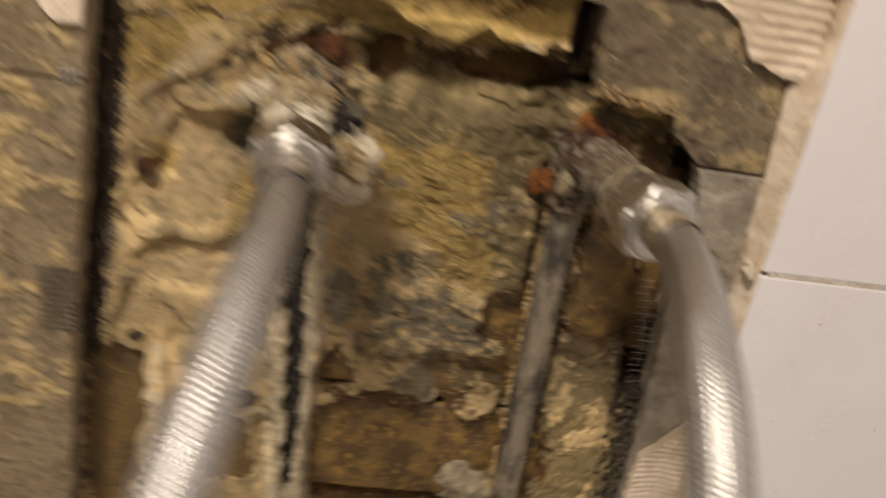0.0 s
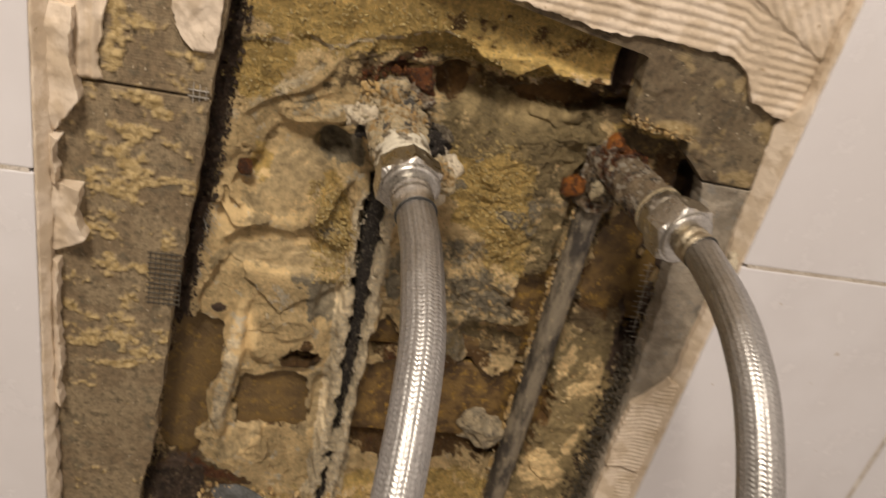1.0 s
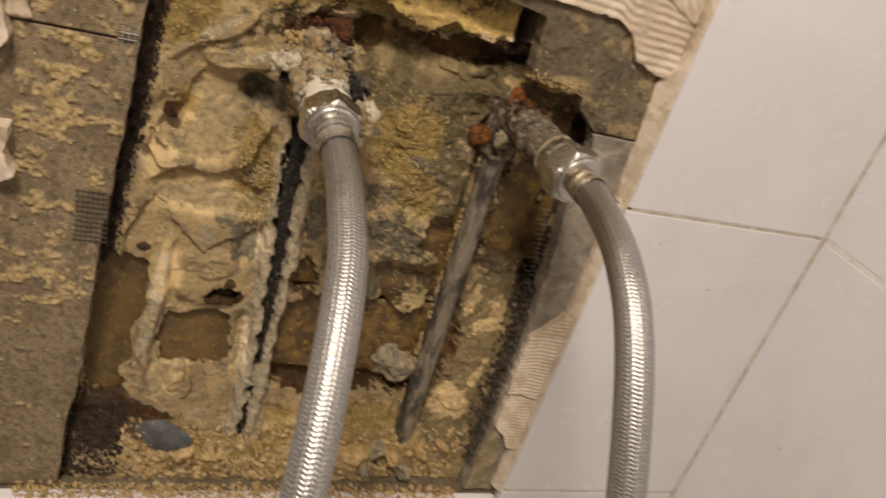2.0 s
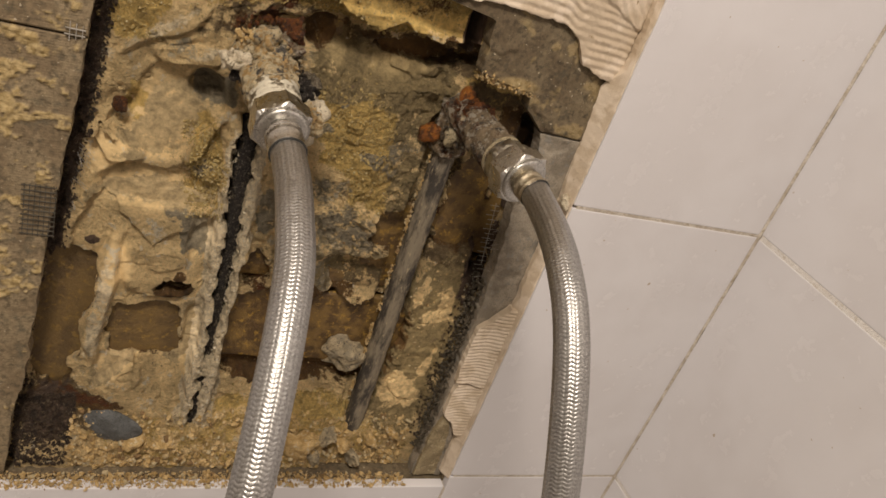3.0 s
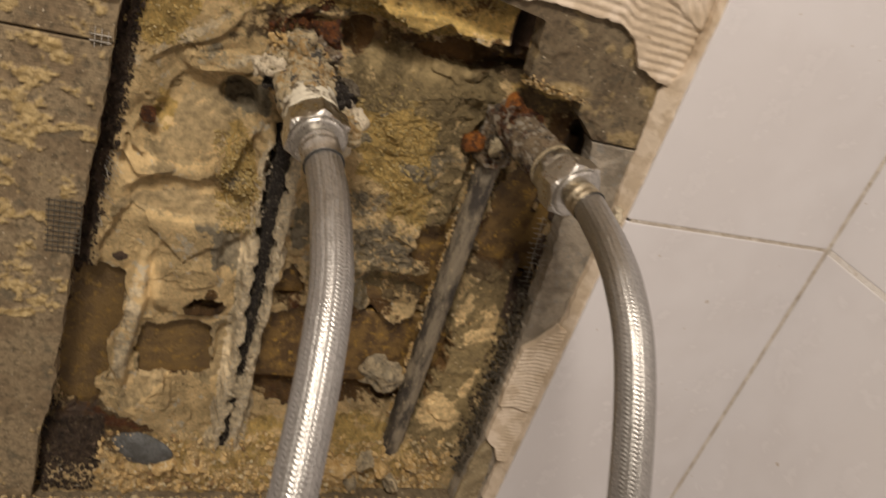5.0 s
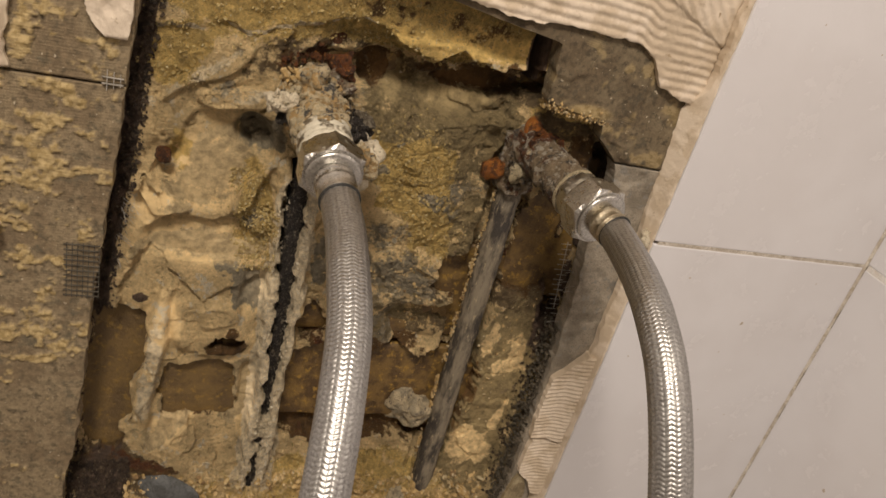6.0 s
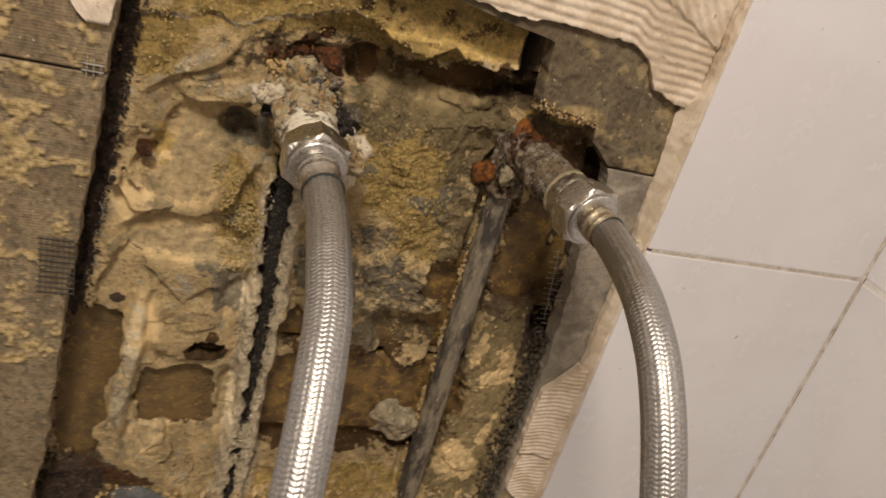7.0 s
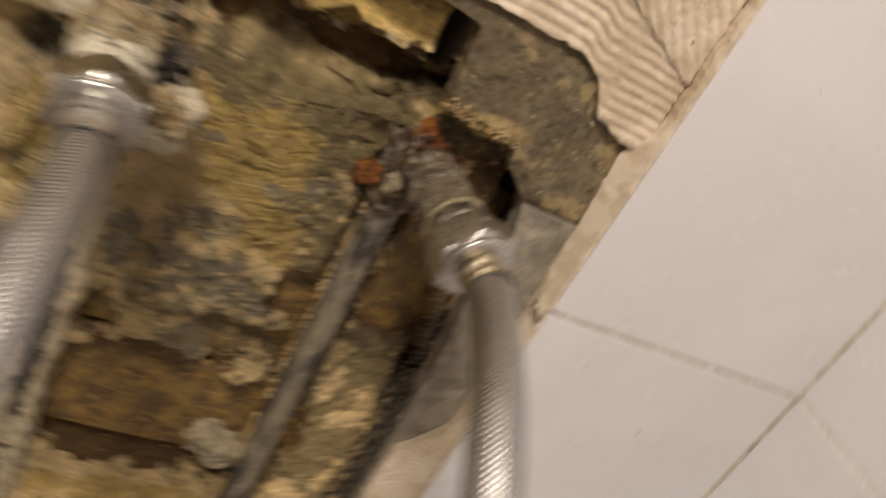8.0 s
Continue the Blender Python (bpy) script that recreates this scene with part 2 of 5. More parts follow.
def mottled(name, tones, scale):
    """Caked scale in several broken colours."""
    m, t, s = material(name)
    fine = noise_of(t, 1500, 4, 0.7)
    c = blend(t, tones[0], tuple(v * 0.68 for v in tones[0]), ramp(t, noise_of(t, 330, 5, 0.7), 0.3, 0.8))
    for i, tone in enumerate(tones[1:]):
        c = blend(t, c, tone, ramp(t, noise_of(t, scale * (1 + 0.37 * i), 8, 0.72), 0.56, 0.68))
    c = blend(t, c, (0.03, 0.025, 0.02), ramp(t, fine, 0.85, 1.1))
    t.links.new(c, s.inputs["Base Color"])
    s.inputs["Roughness"].default_value = 0.85
    relief_of(t, s, [(fine, 0.6), (noise_of(t, 420, 6, 0.7), 0.9)], 0.0012)
    return m


OLDPIPE = streaked("old_copper_pipe", (0.055, 0.046, 0.038), (0.25, 0.21, 0.15), (0.44, 0.36, 0.23), 0.51, 0.25)
MIXCRUST = mottled("mixed_scale", [(0.68, 0.56, 0.35), (0.34, 0.22, 0.09), (0.085, 0.078, 0.07), (0.55, 0.36, 0.15)], 110)
RUSTCRUST = mottled("rusty_scale", [(0.27, 0.20, 0.12), (0.10, 0.038, 0.014), (0.07, 0.055, 0.042), (0.42, 0.37, 0.29)], 120)
STRIP = mineral("pale_cement_board", (0.37, 0.32, 0.25), (0.25, 0.215, 0.165), 70, 1200, 0.85, 0.35, (0.26, 0.24, 0.205))
GREYCRUST = mineral("grey_rotten_fill", (0.30, 0.25, 0.175), (0.15, 0.118, 0.08), 300, 1400, 0.95, 1.0, (0.32, 0.28, 0.2))
SANDGRAIN = mineral("sand_grain", (0.50, 0.38, 0.155), (0.38, 0.275, 0.105), 260, 1500, 0.95, 0.4, (0.62, 0.53, 0.33))
OLIVE = mineral("olive_plaster", (0.34, 0.27, 0.155), (0.25, 0.195, 0.11), 90, 900, 0.8, 0.35, (0.42, 0.35, 0.22))
STEEL = metal("braided_steel", (0.48, 0.468, 0.45), 0.36, None, 0.6, 0.1)
NICKEL = metal("nickel_nut", (0.62, 0.60, 0.56), 0.28, (0.42, 0.37, 0.28), 0.82, 0.12)
STAINED = metal("stained_brass", (0.50, 0.43, 0.31), 0.34, (0.46, 0.41, 0.30), 0.70, 0.3)
LIMED = metal("limed_brass", (0.52, 0.47, 0.37), 0.38, (0.64, 0.59, 0.47), 0.40, 0.5)
RUBBER = mineral("black_ring", (0.03, 0.028, 0.025), (0.02, 0.02, 0.018), 90, 900, 0.6, 0.1)


# ---- mesh helpers ----
def raw(name, verts, faces, mat, parent=None, label="", smooth=False, fields=None):
    me = bpy.data.meshes.new(name)
    me.from_pydata([tuple(v) for v in np.asarray(verts, float).tolist()], [], [tuple(f) for f in np.asarray(faces).tolist()] if isinstance(faces, np.ndarray) else faces)
    me.materials.append(mat)
    if smooth:
        me.polygons.foreach_set("use_smooth", [True] * len(me.polygons))
    for key, values in (fields or {}).items():
        a = me.attributes.new(key, "FLOAT", "POINT")
        a.data.foreach_set("value", np.ascontiguousarray(values, np.float32).ravel())
    me.update()
    ob = new(name, me)
    if parent:
        ob.parent = parent
    if label:
        ob["label"] = label
    return ob


def part(name, bm, mat, parent=None, label="", smooth=False, m=None):
    me = bpy.data.meshes.new(name)
    if m is not None:
        bm.transform(m)
    bm.normal_update()
    bm.to_mesh(me)
    bm.free()
    me.materials.append(mat)
    if smooth:
        me.polygons.foreach_set("use_smooth", [True] * len(me.polygons))
    ob = new(name, me)
    if parent:
        ob.parent = parent
    if label:
        ob["label"] = label
    return ob


def empty(name, label, category, group="", kind=""):
    return tagged(new(name), label, category, group, kind)


def box(x0, x1, y0, y1, z0, z1, bevel=0.0):
    bm = bmesh.new()
    bmesh.ops.create_cube(bm, size=1, matrix=Matrix.Translation(((x0 + x1) / 2, (y0 + y1) / 2, (z0 + z1) / 2)) @ Matrix.Diagonal((x1 - x0, y1 - y0, z1 - z0, 1)))
    if bevel:
        bmesh.ops.bevel(bm, geom=bm.edges[:], offset=bevel, segments=2, affect="EDGES", profile=0.6)
    return bm


def quads(nu, nv, flip=False):
    i, j = np.meshgrid(np.arange(nu - 1), np.arange(nv - 1))
    a = (j * nu + i).ravel()
    f = np.stack([a, a + 1, a + nu + 1, a + nu], 1)
    return f[:, ::-1] if flip else f


def sheet(name, lo, hi, t0, t1, nu, nv, depth, back, mat, parent=None, label="", across=True, fields=None, smooth=True):
    """A slab with a ragged outline whose front follows depth(x, z). It runs over t (z if across, else x) and, at each t, from lo(t) to hi(t)."""
    t = np.linspace(t0, t1, nv)
    k = np.linspace(0, 1, nu)[None, :]
    s = lo(t)[:, None] * (1 - k) + hi(t)[:, None] * k
    tt = np.repeat(t[:, None], nu, 1)
    x, z = (s, tt) if across else (tt, s)
    y = depth(x, z)
    front = np.stack([x, y, z], -1).reshape(-1, 3)
    faces = [tuple(f) for f in quads(nu, nv, not across).tolist()]
    rim = list(range(nu)) + [r * nu + nu - 1 for r in range(1, nv)] + [(nv - 1) * nu + c for c in range(nu - 2, -1, -1)] + [r * nu for r in range(nv - 2, 0, -1)]
    edge = front[rim].copy()
    edge[:, 1] = back
    n = len(front)
    m = len(rim)
    for q in range(m):
        f = (rim[q], n + q, n + (q + 1) % m, rim[(q + 1) % m])
        faces.append(f if across else f[::-1])
    verts = np.concatenate([front, edge])
    extra = {}
    for key, rule in (fields or {}).items():
        values = np.broadcast_to(rule(x, z), x.shape).reshape(-1)
        extra[key] = np.concatenate([values, np.zeros(m)])
    ob = raw(name, verts, faces, mat, parent, label, False, extra)
    if smooth:
        flags = [True] * ((nu - 1) * (nv - 1)) + [False] * m
        ob.data.polygons.foreach_set("use_smooth", flags)
    return ob


def line(points, rag=0.0, size=0.006, seed=0):
    """A ragged outline through a few (t, value) knots."""
    ts, vs = zip(*sorted(points))
    return lambda t: np.interp(t, ts, vs) + rag * fbm(t, t * 0 + seed, size, seed, 3)


def lathe(profile, sides=40, mat=None):
    """Rings of (height, radius) round the local z axis, closed at both ends."""
    bm = bmesh.new()
    rings = []
    for h, r in profile:
        rings.append([bm.verts.new((r * math.cos(2 * math.pi * i / sides), r * math.sin(2 * math.pi * i / sides), h)) for i in range(sides)])
    for a, b in zip(rings, rings[1:]):
        for i in range(sides):
            bm.faces.new((a[i], a[(i + 1) % sides], b[(i + 1) % sides], b[i]))
    bm.faces.new(rings[0][::-1])
    bm.faces.new(rings[-1])
    return bm


def hexnut(width, height, chamfer=0.0012, bore=0.0):
    """A hexagon nut across the local z axis with turned-down corners."""
    bm = bmesh.new()
    sides, rings = 48, []
    flat, corner = width / 2, width / 2 / math.cos(math.pi / 6)
    for h, limit in ((0, flat * 0.99), (0.0001, flat * 1.0), (chamfer, corner), (height - chamfer, corner), (height - 0.0001, flat * 1.0), (height, flat * 0.99)):
        ring = []
        for i in range(sides):
            a = 2 * math.pi * i / sides
            hexr = flat / math.cos((a + math.pi / 6) % (math.pi / 3) - math.pi / 6)
            r = min(hexr, limit)
            ring.append(bm.verts.new((r * math.cos(a), r * math.sin(a), h)))
        rings.append(ring)
    for a, b in zip(rings, rings[1:]):
        for i in range(sides):
            bm.faces.new((a[i], a[(i + 1) % sides], b[(i + 1) % sides], b[i]))
    bm.faces.new(rings[0][::-1])
    bm.faces.new(rings[-1])
    return bm


def along(start, end):
    """A pose at start whose local z axis points to end."""
    d = Vector(end) - Vector(start)
    return Matrix.Translation(start) @ d.to_track_quat("Z", "Y").to_matrix().to_4x4()


def crusty(bm, amount, size, seed=0):
    """Push vertices in and out for a corroded, caked surface."""
    bm.normal_update()
    for v in bm.verts:
        p = v.co / size + Vector((seed * 7.3, seed * 3.1, 0))
        v.co += v.normal * amount * (noise.noise(p) + 0.6 * noise.noise(p * 2.3) + 0.4 * noise.noise(p * 5.1))
    return bm


def pebble(r, rnd, flat=0.7, level=1, rag=0.45):
    bm = bmesh.new()
    bmesh.ops.create_icosphere(bm, subdivisions=level, radius=r)
    turn = Euler((rnd.random() * 6, rnd.random() * 6, rnd.random() * 6)).to_matrix()
    seed = Vector((rnd.random() * 50, rnd.random() * 50, rnd.random() * 50))
    for v in bm.verts:
        k = 1 + rag * noise.noise(v.co / r * 0.9 + seed) + rag * 0.6 * noise.noise(v.co / r * 2.1 + seed)
        v.co = turn @ Vector((v.co.x * k, v.co.y * k, v.co.z * k * flat))
    return bm


# ---- the room: walls, floor, ceiling ----
CORNER, LEFT, RIGHT, ROW, TILE_H, TILE_W, GAP = 0.157, -0.356, 0.0, 1.05, 0.25, 0.356, 0.002
BACK, SIDE, TOP = -1.9, -1.6, 2.4


def structure(name, bm, mat, label, category="wall"):
    return tagged(part(name, bm, mat), label, category, kind="structure")


# Floor, ceiling, west and south walls are unseen, added to bounce lamp light.
structure("floor", box(SIDE - 0.1, CORNER + 0.1, BACK - 0.1, 0.2, -0.1, 0), FLOOR, "unseen grey stone floor added to close the room", "floor")
structure("ceiling", box(SIDE - 0.1, CORNER + 0.1, BACK - 0.1, 0.2, TOP, TOP + 0.1), CEILING, "unseen white painted ceiling added to bounce light", "ceiling")
structure("wall_west", box(SIDE - 0.1, SIDE, BACK, 0.0, 0, TOP), PLASTER, "unseen pale painted wall added to bounce light")
structure("wall_south", box(SIDE - 0.1, CORNER + 0.1, BACK - 0.1, BACK, 0, TOP), PLASTER, "unseen pale painted wall added to bounce light")
wall_masonry = structure("wall_masonry", box(SIDE - 0.1, CORNER + 0.1, 0.078, 0.2, 0, TOP), BRICK, "rough ochre masonry wall behind the opened tiling")
wall_north = empty("wall_north", "white tiled bathroom wall opened up around two water pipes", "wall", kind="structure")
wall_east = empty("wall_east", "white glazed tiled bathroom wall beside the hole", "wall", kind="structure")

# cement board behind the tiles, left open over two tiles
part("backing_board", box(SIDE - 0.1, LEFT + 0.003, 0.0085, 0.024, 0, TOP), BOARD, wall_north)
part("backing_board", box(RIGHT - 0.0005, CORNER + 0.05, 0.0085, 0.024, 0, TOP), BOARD, wall_north)
part("backing_board", box(LEFT + 0.003, RIGHT - 0.0005, 0.0085, 0.024, ROW + 2 * TILE_H, TOP), BOARD, wall_north)
part("backing_board", box(LEFT + 0.003, RIGHT - 0.0005, 0.0085, 0.026, 0, 1.0365, 0.0008), GREYBOARD, wall_north, "sawn grey cement board edge dusted with mortar")
part("grout", box(SIDE, LEFT - 0.003, 0.0003, 0.0084, 0, TOP), GROUT, wall_north)
part("grout", box(RIGHT + 0.004, CORNER + 0.006, 0.0003, 0.0084, 0, TOP), GROUT, wall_north)
part("grout", box(LEFT - 0.003, RIGHT + 0.004, 0.0003, 0.0084, 0, ROW - 0.015), GROUT, wall_north)
part("grout", box(LEFT - 0.003, RIGHT + 0.004, 0.0003, 0.0084, ROW + 2 * TILE_H + 0.003, TOP), GROUT, wall_north)
part("grout", box(CORNER + 0.0003, CORNER + 0.1, BACK, -0.0016, 0, TOP), WHITEGROUT, wall_east)

bead = bmesh.new()
rings = []
for i in range(400):
    z = 1.0 * i / 399 + 0.8
    w = 0.0008 + 0.0006 * noise.noise(Vector((0, 3, z * 60))) + 0.0005 * noise.noise(Vector((0, 9, z * 240)))
    rings.append([bead.verts.new((CORNER - w, 0.0004, z)), bead.verts.new((CORNER - 0.45 * w, -0.45 * w, z)), bead.verts.new((CORNER + 0.0006, -w, z))])
for a, b in zip(rings, rings[1:]):
    for k in (0, 1):
        bead.faces.new((a[k], a[k + 1], b[k + 1], b[k]))
part("corner_joint", bead, GROUT, wall_north, "worn beige grout bead in the tiled corner", True)

# ---- the masonry seen in the hole: single bricks with raked joints ----
STONES = (
    (-0.345, -0.255, 0.0355, 1.098, 1.224), (-0.262, -0.207, 0.0345, 1.112, 1.186), (-0.203, -0.064, 0.0400, 1.1265, 1.1865),
    (-0.205, -0.060, 0.0465, 1.030, 1.1130), (-0.200, -0.066, 0.0410, 1.1950, 1.2640), (-0.068, -0.012, 0.0420, 1.2320, 1.3300),
    (-0.345, -0.212, 0.0470, 1.030, 1.0920), (-0.060, -0.012, 0.0480, 1.030, 1.2260), (-0.225, -0.130, 0.0530, 1.2720, 1.3420),
    (-0.345, -0.230, 0.0530, 1.2300, 1.2960), (-0.124, -0.030, 0.0530, 1.3380, 1.4080), (-0.230, -0.130, 0.0530, 1.3480, 1.4180),
    (-0.345, -0.238, 0.0530, 1.3020, 1.3700), (-0.345, -0.238, 0.0530, 1.3760, 1.4440), (-0.230, -0.012, 0.0530, 1.4240, 1.4920),
)
for i, (x0, x1, front, z0, z1) in enumerate(STONES):
    b = box(x0, x1, front, 0.0775, z0, z1, 0.002)
    bmesh.ops.subdivide_edges(b, edges=[e for e in b.edges if e.calc_length() > 0.02], cuts=9, use_grid_fill=True)
    crusty(b, 0.0011, 0.014, i * 3)
    part("brick", b, BRICK, wall_masonry, smooth=True)

# ---- old mortar over the masonry ----
board_left = line([(1.0, -0.313), (1.085, -0.3085), (1.14, -0.301), (1.2, -0.2975), (1.27, -0.291), (1.342, -0.285), (1.385, -0.281), (1.6, -0.268)], 0.0011, 0.008, 3)
ledge_edge = line([(-0.31, 1.366), (-0.28, 1.366), (-0.25, 1.371), (-0.229, 1.371), (-0.206, 1.379), (-0.183, 1.386), (-0.165, 1.380), (-0.144, 1.370), (-0.130, 1.380), (-0.112, 1.373), (-0.085, 1.377), (-0.02, 1.38)], 0.0016, 0.007, 4)
PIPE_X, CHASE_X = -0.081, -0.198


def chase_half(z):
    return np.interp(z, [1.07, 1.10, 1.16, 1.22, 1.28, 1.30], [0.0026, 0.0028, 0.0030, 0.0042, 0.0054, 0.0058])


def brick_bare(x, z):
    """Where the mortar has fallen away from the bricks."""
    u, v = x + 0.004 * fbm(x, z, 0.016, 21, 3) + 0.0012 * fbm(x, z, 0.004, 24, 3), z + 0.004 * fbm(x, z, 0.016, 22, 3) + 0.0012 * fbm(x, z, 0.004, 25, 3)
    bare = blob(u, v, -0.131, 1.150, 0.066, 0.037, 0, 0.10, 6)
    for cx, cz, rx, rz, turn, soft, power in (
            (-0.2385, 1.1525, 0.0195, 0.0225, 0, 0.10, 5), (-0.2875, 1.157, 0.0145, 0.052, -4, 0.10, 4), (-0.091, 1.246, 0.019, 0.020, 25, 0.15, 2),
            (-0.1715, 1.361, 0.0085, 0.0095, 20, 0.15, 2), (-0.054, 1.272, 0.016, 0.036, 0, 0.14, 3), (-0.225, 1.190, 0.008, 0.0045, 20, 0.2, 2),
            (-0.180, 1.205, 0.009, 0.013, 20, 0.2, 2), (-0.108, 1.3665, 0.030, 0.0065, 4, 0.2, 2)):
        bare = np.maximum(bare, blob(u, v, cx, cz, rx, rz, turn, soft, power))
    return bare


def smooth_at(x, z):
    """Trowelled or washed patches with little grain."""
    k = x * 0
    for cx, cz, rx, rz, turn in ((-0.245, 1.300, 0.018, 0.027, -20), (-0.245, 1.255, 0.034, 0.014, 5), (-0.262, 1.200, 0.010, 0.022, 0), (-0.250, 1.128, 0.010, 0.022, -35), (-0.212, 1.150, 0.007, 0.026, 0),
                                 (-0.124, 1.357, 0.022, 0.012, 10), (-0.050, 1.150, 0.024, 0.070, 0), (-0.160, 1.357, 0.006, 0.012, 0), (-0.214, 1.231, 0.009, 0.015, 0), (-0.272, 1.275, 0.012, 0.014, 0), (-0.075, 1.385, 0.10, 0.010, 0)):
        k = np.maximum(k, blob(x + 0.003 * fbm(x, z, 0.012, 86, 3), z, cx, cz, rx, rz, turn, 0.35))
    return k


def planes(x, z, size, seed):
    """Chipped planes: each spot takes the tilt and height of its nearest seed."""
    r = random.Random(seed)
    x, z = x + 0.22 * size * fbm(x, z, size * 0.5, seed + 1, 4, 0.55), z + 0.22 * size * fbm(x, z, size * 0.5, seed + 2, 4, 0.55)
    best, out = np.full(x.shape, 9.0), np.zeros(x.shape)
    for _ in range(int(0.34 * 0.48 / size ** 2)):
        cx, cz, high, gx, gz = r.uniform(-0.34, 0), r.uniform(1.02, 1.50), r.uniform(-1, 1), r.uniform(-1, 1), r.uniform(-1, 1)
        d = (x - cx) ** 2 + ((z - cz) * 0.8) ** 2
        near = d < best
        best = np.where(near, d, best)
        out = np.where(near, high + 1.2 * (gx * (x - cx) + gz * (z - cz)) / size, out)
    return out


def mortar(x, z):
    wx, wz = x + 0.005 * fbm(x, z, 0.03, 1, 2), z + 0.005 * fbm(x, z, 0.03, 2, 2)
    left = 1 - step(-0.215, -0.190, x)
    folds = 1 - np.abs(fbm(wx, wz * 0.8, 0.030, 5, 2))
    y = 0.0355 - left * (0.006 + 0.0012 * (folds - 0.55)) - (0.0007 + 0.0013 * left) * planes(x, z, 0.032, 91) - (0.0005 - 0.0004 * left) * planes(x, z, 0.011, 95) - (0.0022 - 0.0008 * left) * fbm(x, z, 0.026, 6, 3)
    flake = fbm(x, z, 0.040, 7, 4, 0.42)
    y = y - (0.0018 - 0.0012 * left) * step(0.06, 0.10, flake) - (0.0014 - 0.0010 * left) * step(-0.32, -0.27, flake)
    broken = (1 - np.abs(fbm(x, z, 0.0095, 8, 5, 0.6))) ** 2
    rough = 1 - 0.85 * smooth_at(x, z)
    y = y - (0.0013 - 0.0010 * left) * broken * rough - (0.0004 - 0.0002 * left) * rough * fbm(x, z, 0.003, 81, 3)
    # trowelled hollow under a pale ledge, with a sandy crest along its lower side
    arch = blob(wx, wz, -0.246, 1.302, 0.0175, 0.0275, -22, 0.10, 2.6)
    y = mix(y, 0.0332 + 0.0006 * fbm(x, z, 0.02, 87, 2), arch)
    y = y - 0.0038 * blob(wx, wz, -0.2360, 1.3390, 0.0175, 0.0048, 16, 0.14, 3)
    y = y + 0.0110 * blob(wx, wz, -0.2215, 1.3225, 0.0095, 0.0110, 0, 0.30)
    y = y - 0.0060 * blob(wx, wz, -0.2260, 1.2935, 0.0165, 0.0026, 62, 0.25)
    y = y - 0.0040 * blob(wx, wz, -0.2660, 1.2810, 0.0110, 0.0120, 15, 0.12, 4)
    y = y + 0.0045 * blob(wx, wz, -0.2450, 1.2565, 0.0300, 0.0125, 6, 0.12, 3)
    y = y + 0.0040 * blob(x, z, -0.2675, 1.3045, 0.0082, 0.0082, 0, 0.5)
    # long pale smear over the left stone
    y = mix(y, 0.0230 - 0.0012 * fbm(x, z, 0.010, 88, 3), blob(wx, wz, -0.2660, 1.1720, 0.0062, 0.0490, -5, 0.28, 3))
    y = mix(y, 0.0315 - 0.0006 * fbm(x, z, 0.010, 89, 3), blob(wx, wz, -0.2520, 1.1300, 0.0090, 0.0230, -32, 0.20, 3))
    y = mix(y, 0.0320 - 0.0005 * fbm(x, z, 0.010, 90, 3), blob(wx, wz, -0.2125, 1.1530, 0.0068, 0.0240, 0, 0.18, 4))
    # flaked plates above the square of bare stone
    y = y - 0.0045 * blob(wx, wz, -0.2360, 1.2030, 0.0210, 0.0175, 12, 0.22, 3) - 0.0020 * blob(wx, wz, -0.2300, 1.2120, 0.0130, 0.0070, 18, 0.2, 3)
    y = y + 0.0045 * blob(wx, wz, -0.2145, 1.2310, 0.0090, 0.0155, 10, 0.22, 3)
    # torn ridge at the top
    y = y - 0.0032 * blob(wx, wz, -0.2515, 1.3490, 0.0230, 0.0036, 38, 0.25)
    y = y + 0.0015 * blob(wx, wz, -0.2420, 1.3380, 0.0200, 0.0045, 34, 0.5)
    # bowl round the upper fitting
    y = y + 0.012 * blob(wx, wz, -0.180, 1.359, 0.030, 0.013, 8, 0.30)
    y = y + 0.008 * blob(wx, wz, -0.120, 1.358, 0.045, 0.016, 0, 0.4)
    # lump of sandy mortar and the grey bed under it
    y = y - 0.0065 * blob(wx, wz, -0.142, 1.300, 0.032, 0.040, 15, 0.5)
    y = y - 0.0040 * blob(wx, wz, -0.130, 1.236, 0.034, 0.022, 0, 0.25, 3)
    y = y - 0.0045 * blob(wx, wz, -0.098, 1.350, 0.014, 0.012, 0, 0.5) * (0.6 + 0.8 * np.abs(fbm(x, z, 0.008, 97, 2)))
    # flat olive bed between the hose and the second pipe
    y = mix(y, 0.0400 - 0.0020 * fbm(x, z, 0.012, 84, 4), blob(wx, wz, -0.106, 1.2085, 0.026, 0.016, 10, 0.25, 4))
    # mound of sandy fill above the second elbow
    y = mix(y, 0.0310 - 0.0030 * fbm(x, z, 0.014, 96, 4), blob(wx, wz, -0.0570, 1.3480, 0.0260, 0.0150, -14, 0.30, 3))
    # bare stone; above z 1.33 a brown coat paints the brick's shade instead
    bare = step(0.3, 0.7, brick_bare(x, z))
    y = mix(y, np.where(z > 1.33, 0.0525, 0.0460), bare) + 0.010 * bare * (1 - bare) * fbm(x, z, 0.005, 82, 4)
    # pipe chases
    hw = chase_half(z)
    cx = CHASE_X + 0.0015 * fbm(z * 0 + 0.3, z, 0.03, 9, 2)
    d = np.abs(x - cx)
    run = step(1.060, 1.075, z) * (1 - step(1.300, 1.315, z))
    lip = run * (1 - step(hw + 0.0045, hw + 0.0075, d + 0.0016 * fbm(x, z, 0.009, 10, 3)))
    y = mix(y, 0.0235 + 0.0007 * fbm(x, z, 0.011, 11, 3) - 0.0005 * np.abs(fbm(x, z, 0.0028, 83, 3)), lip)
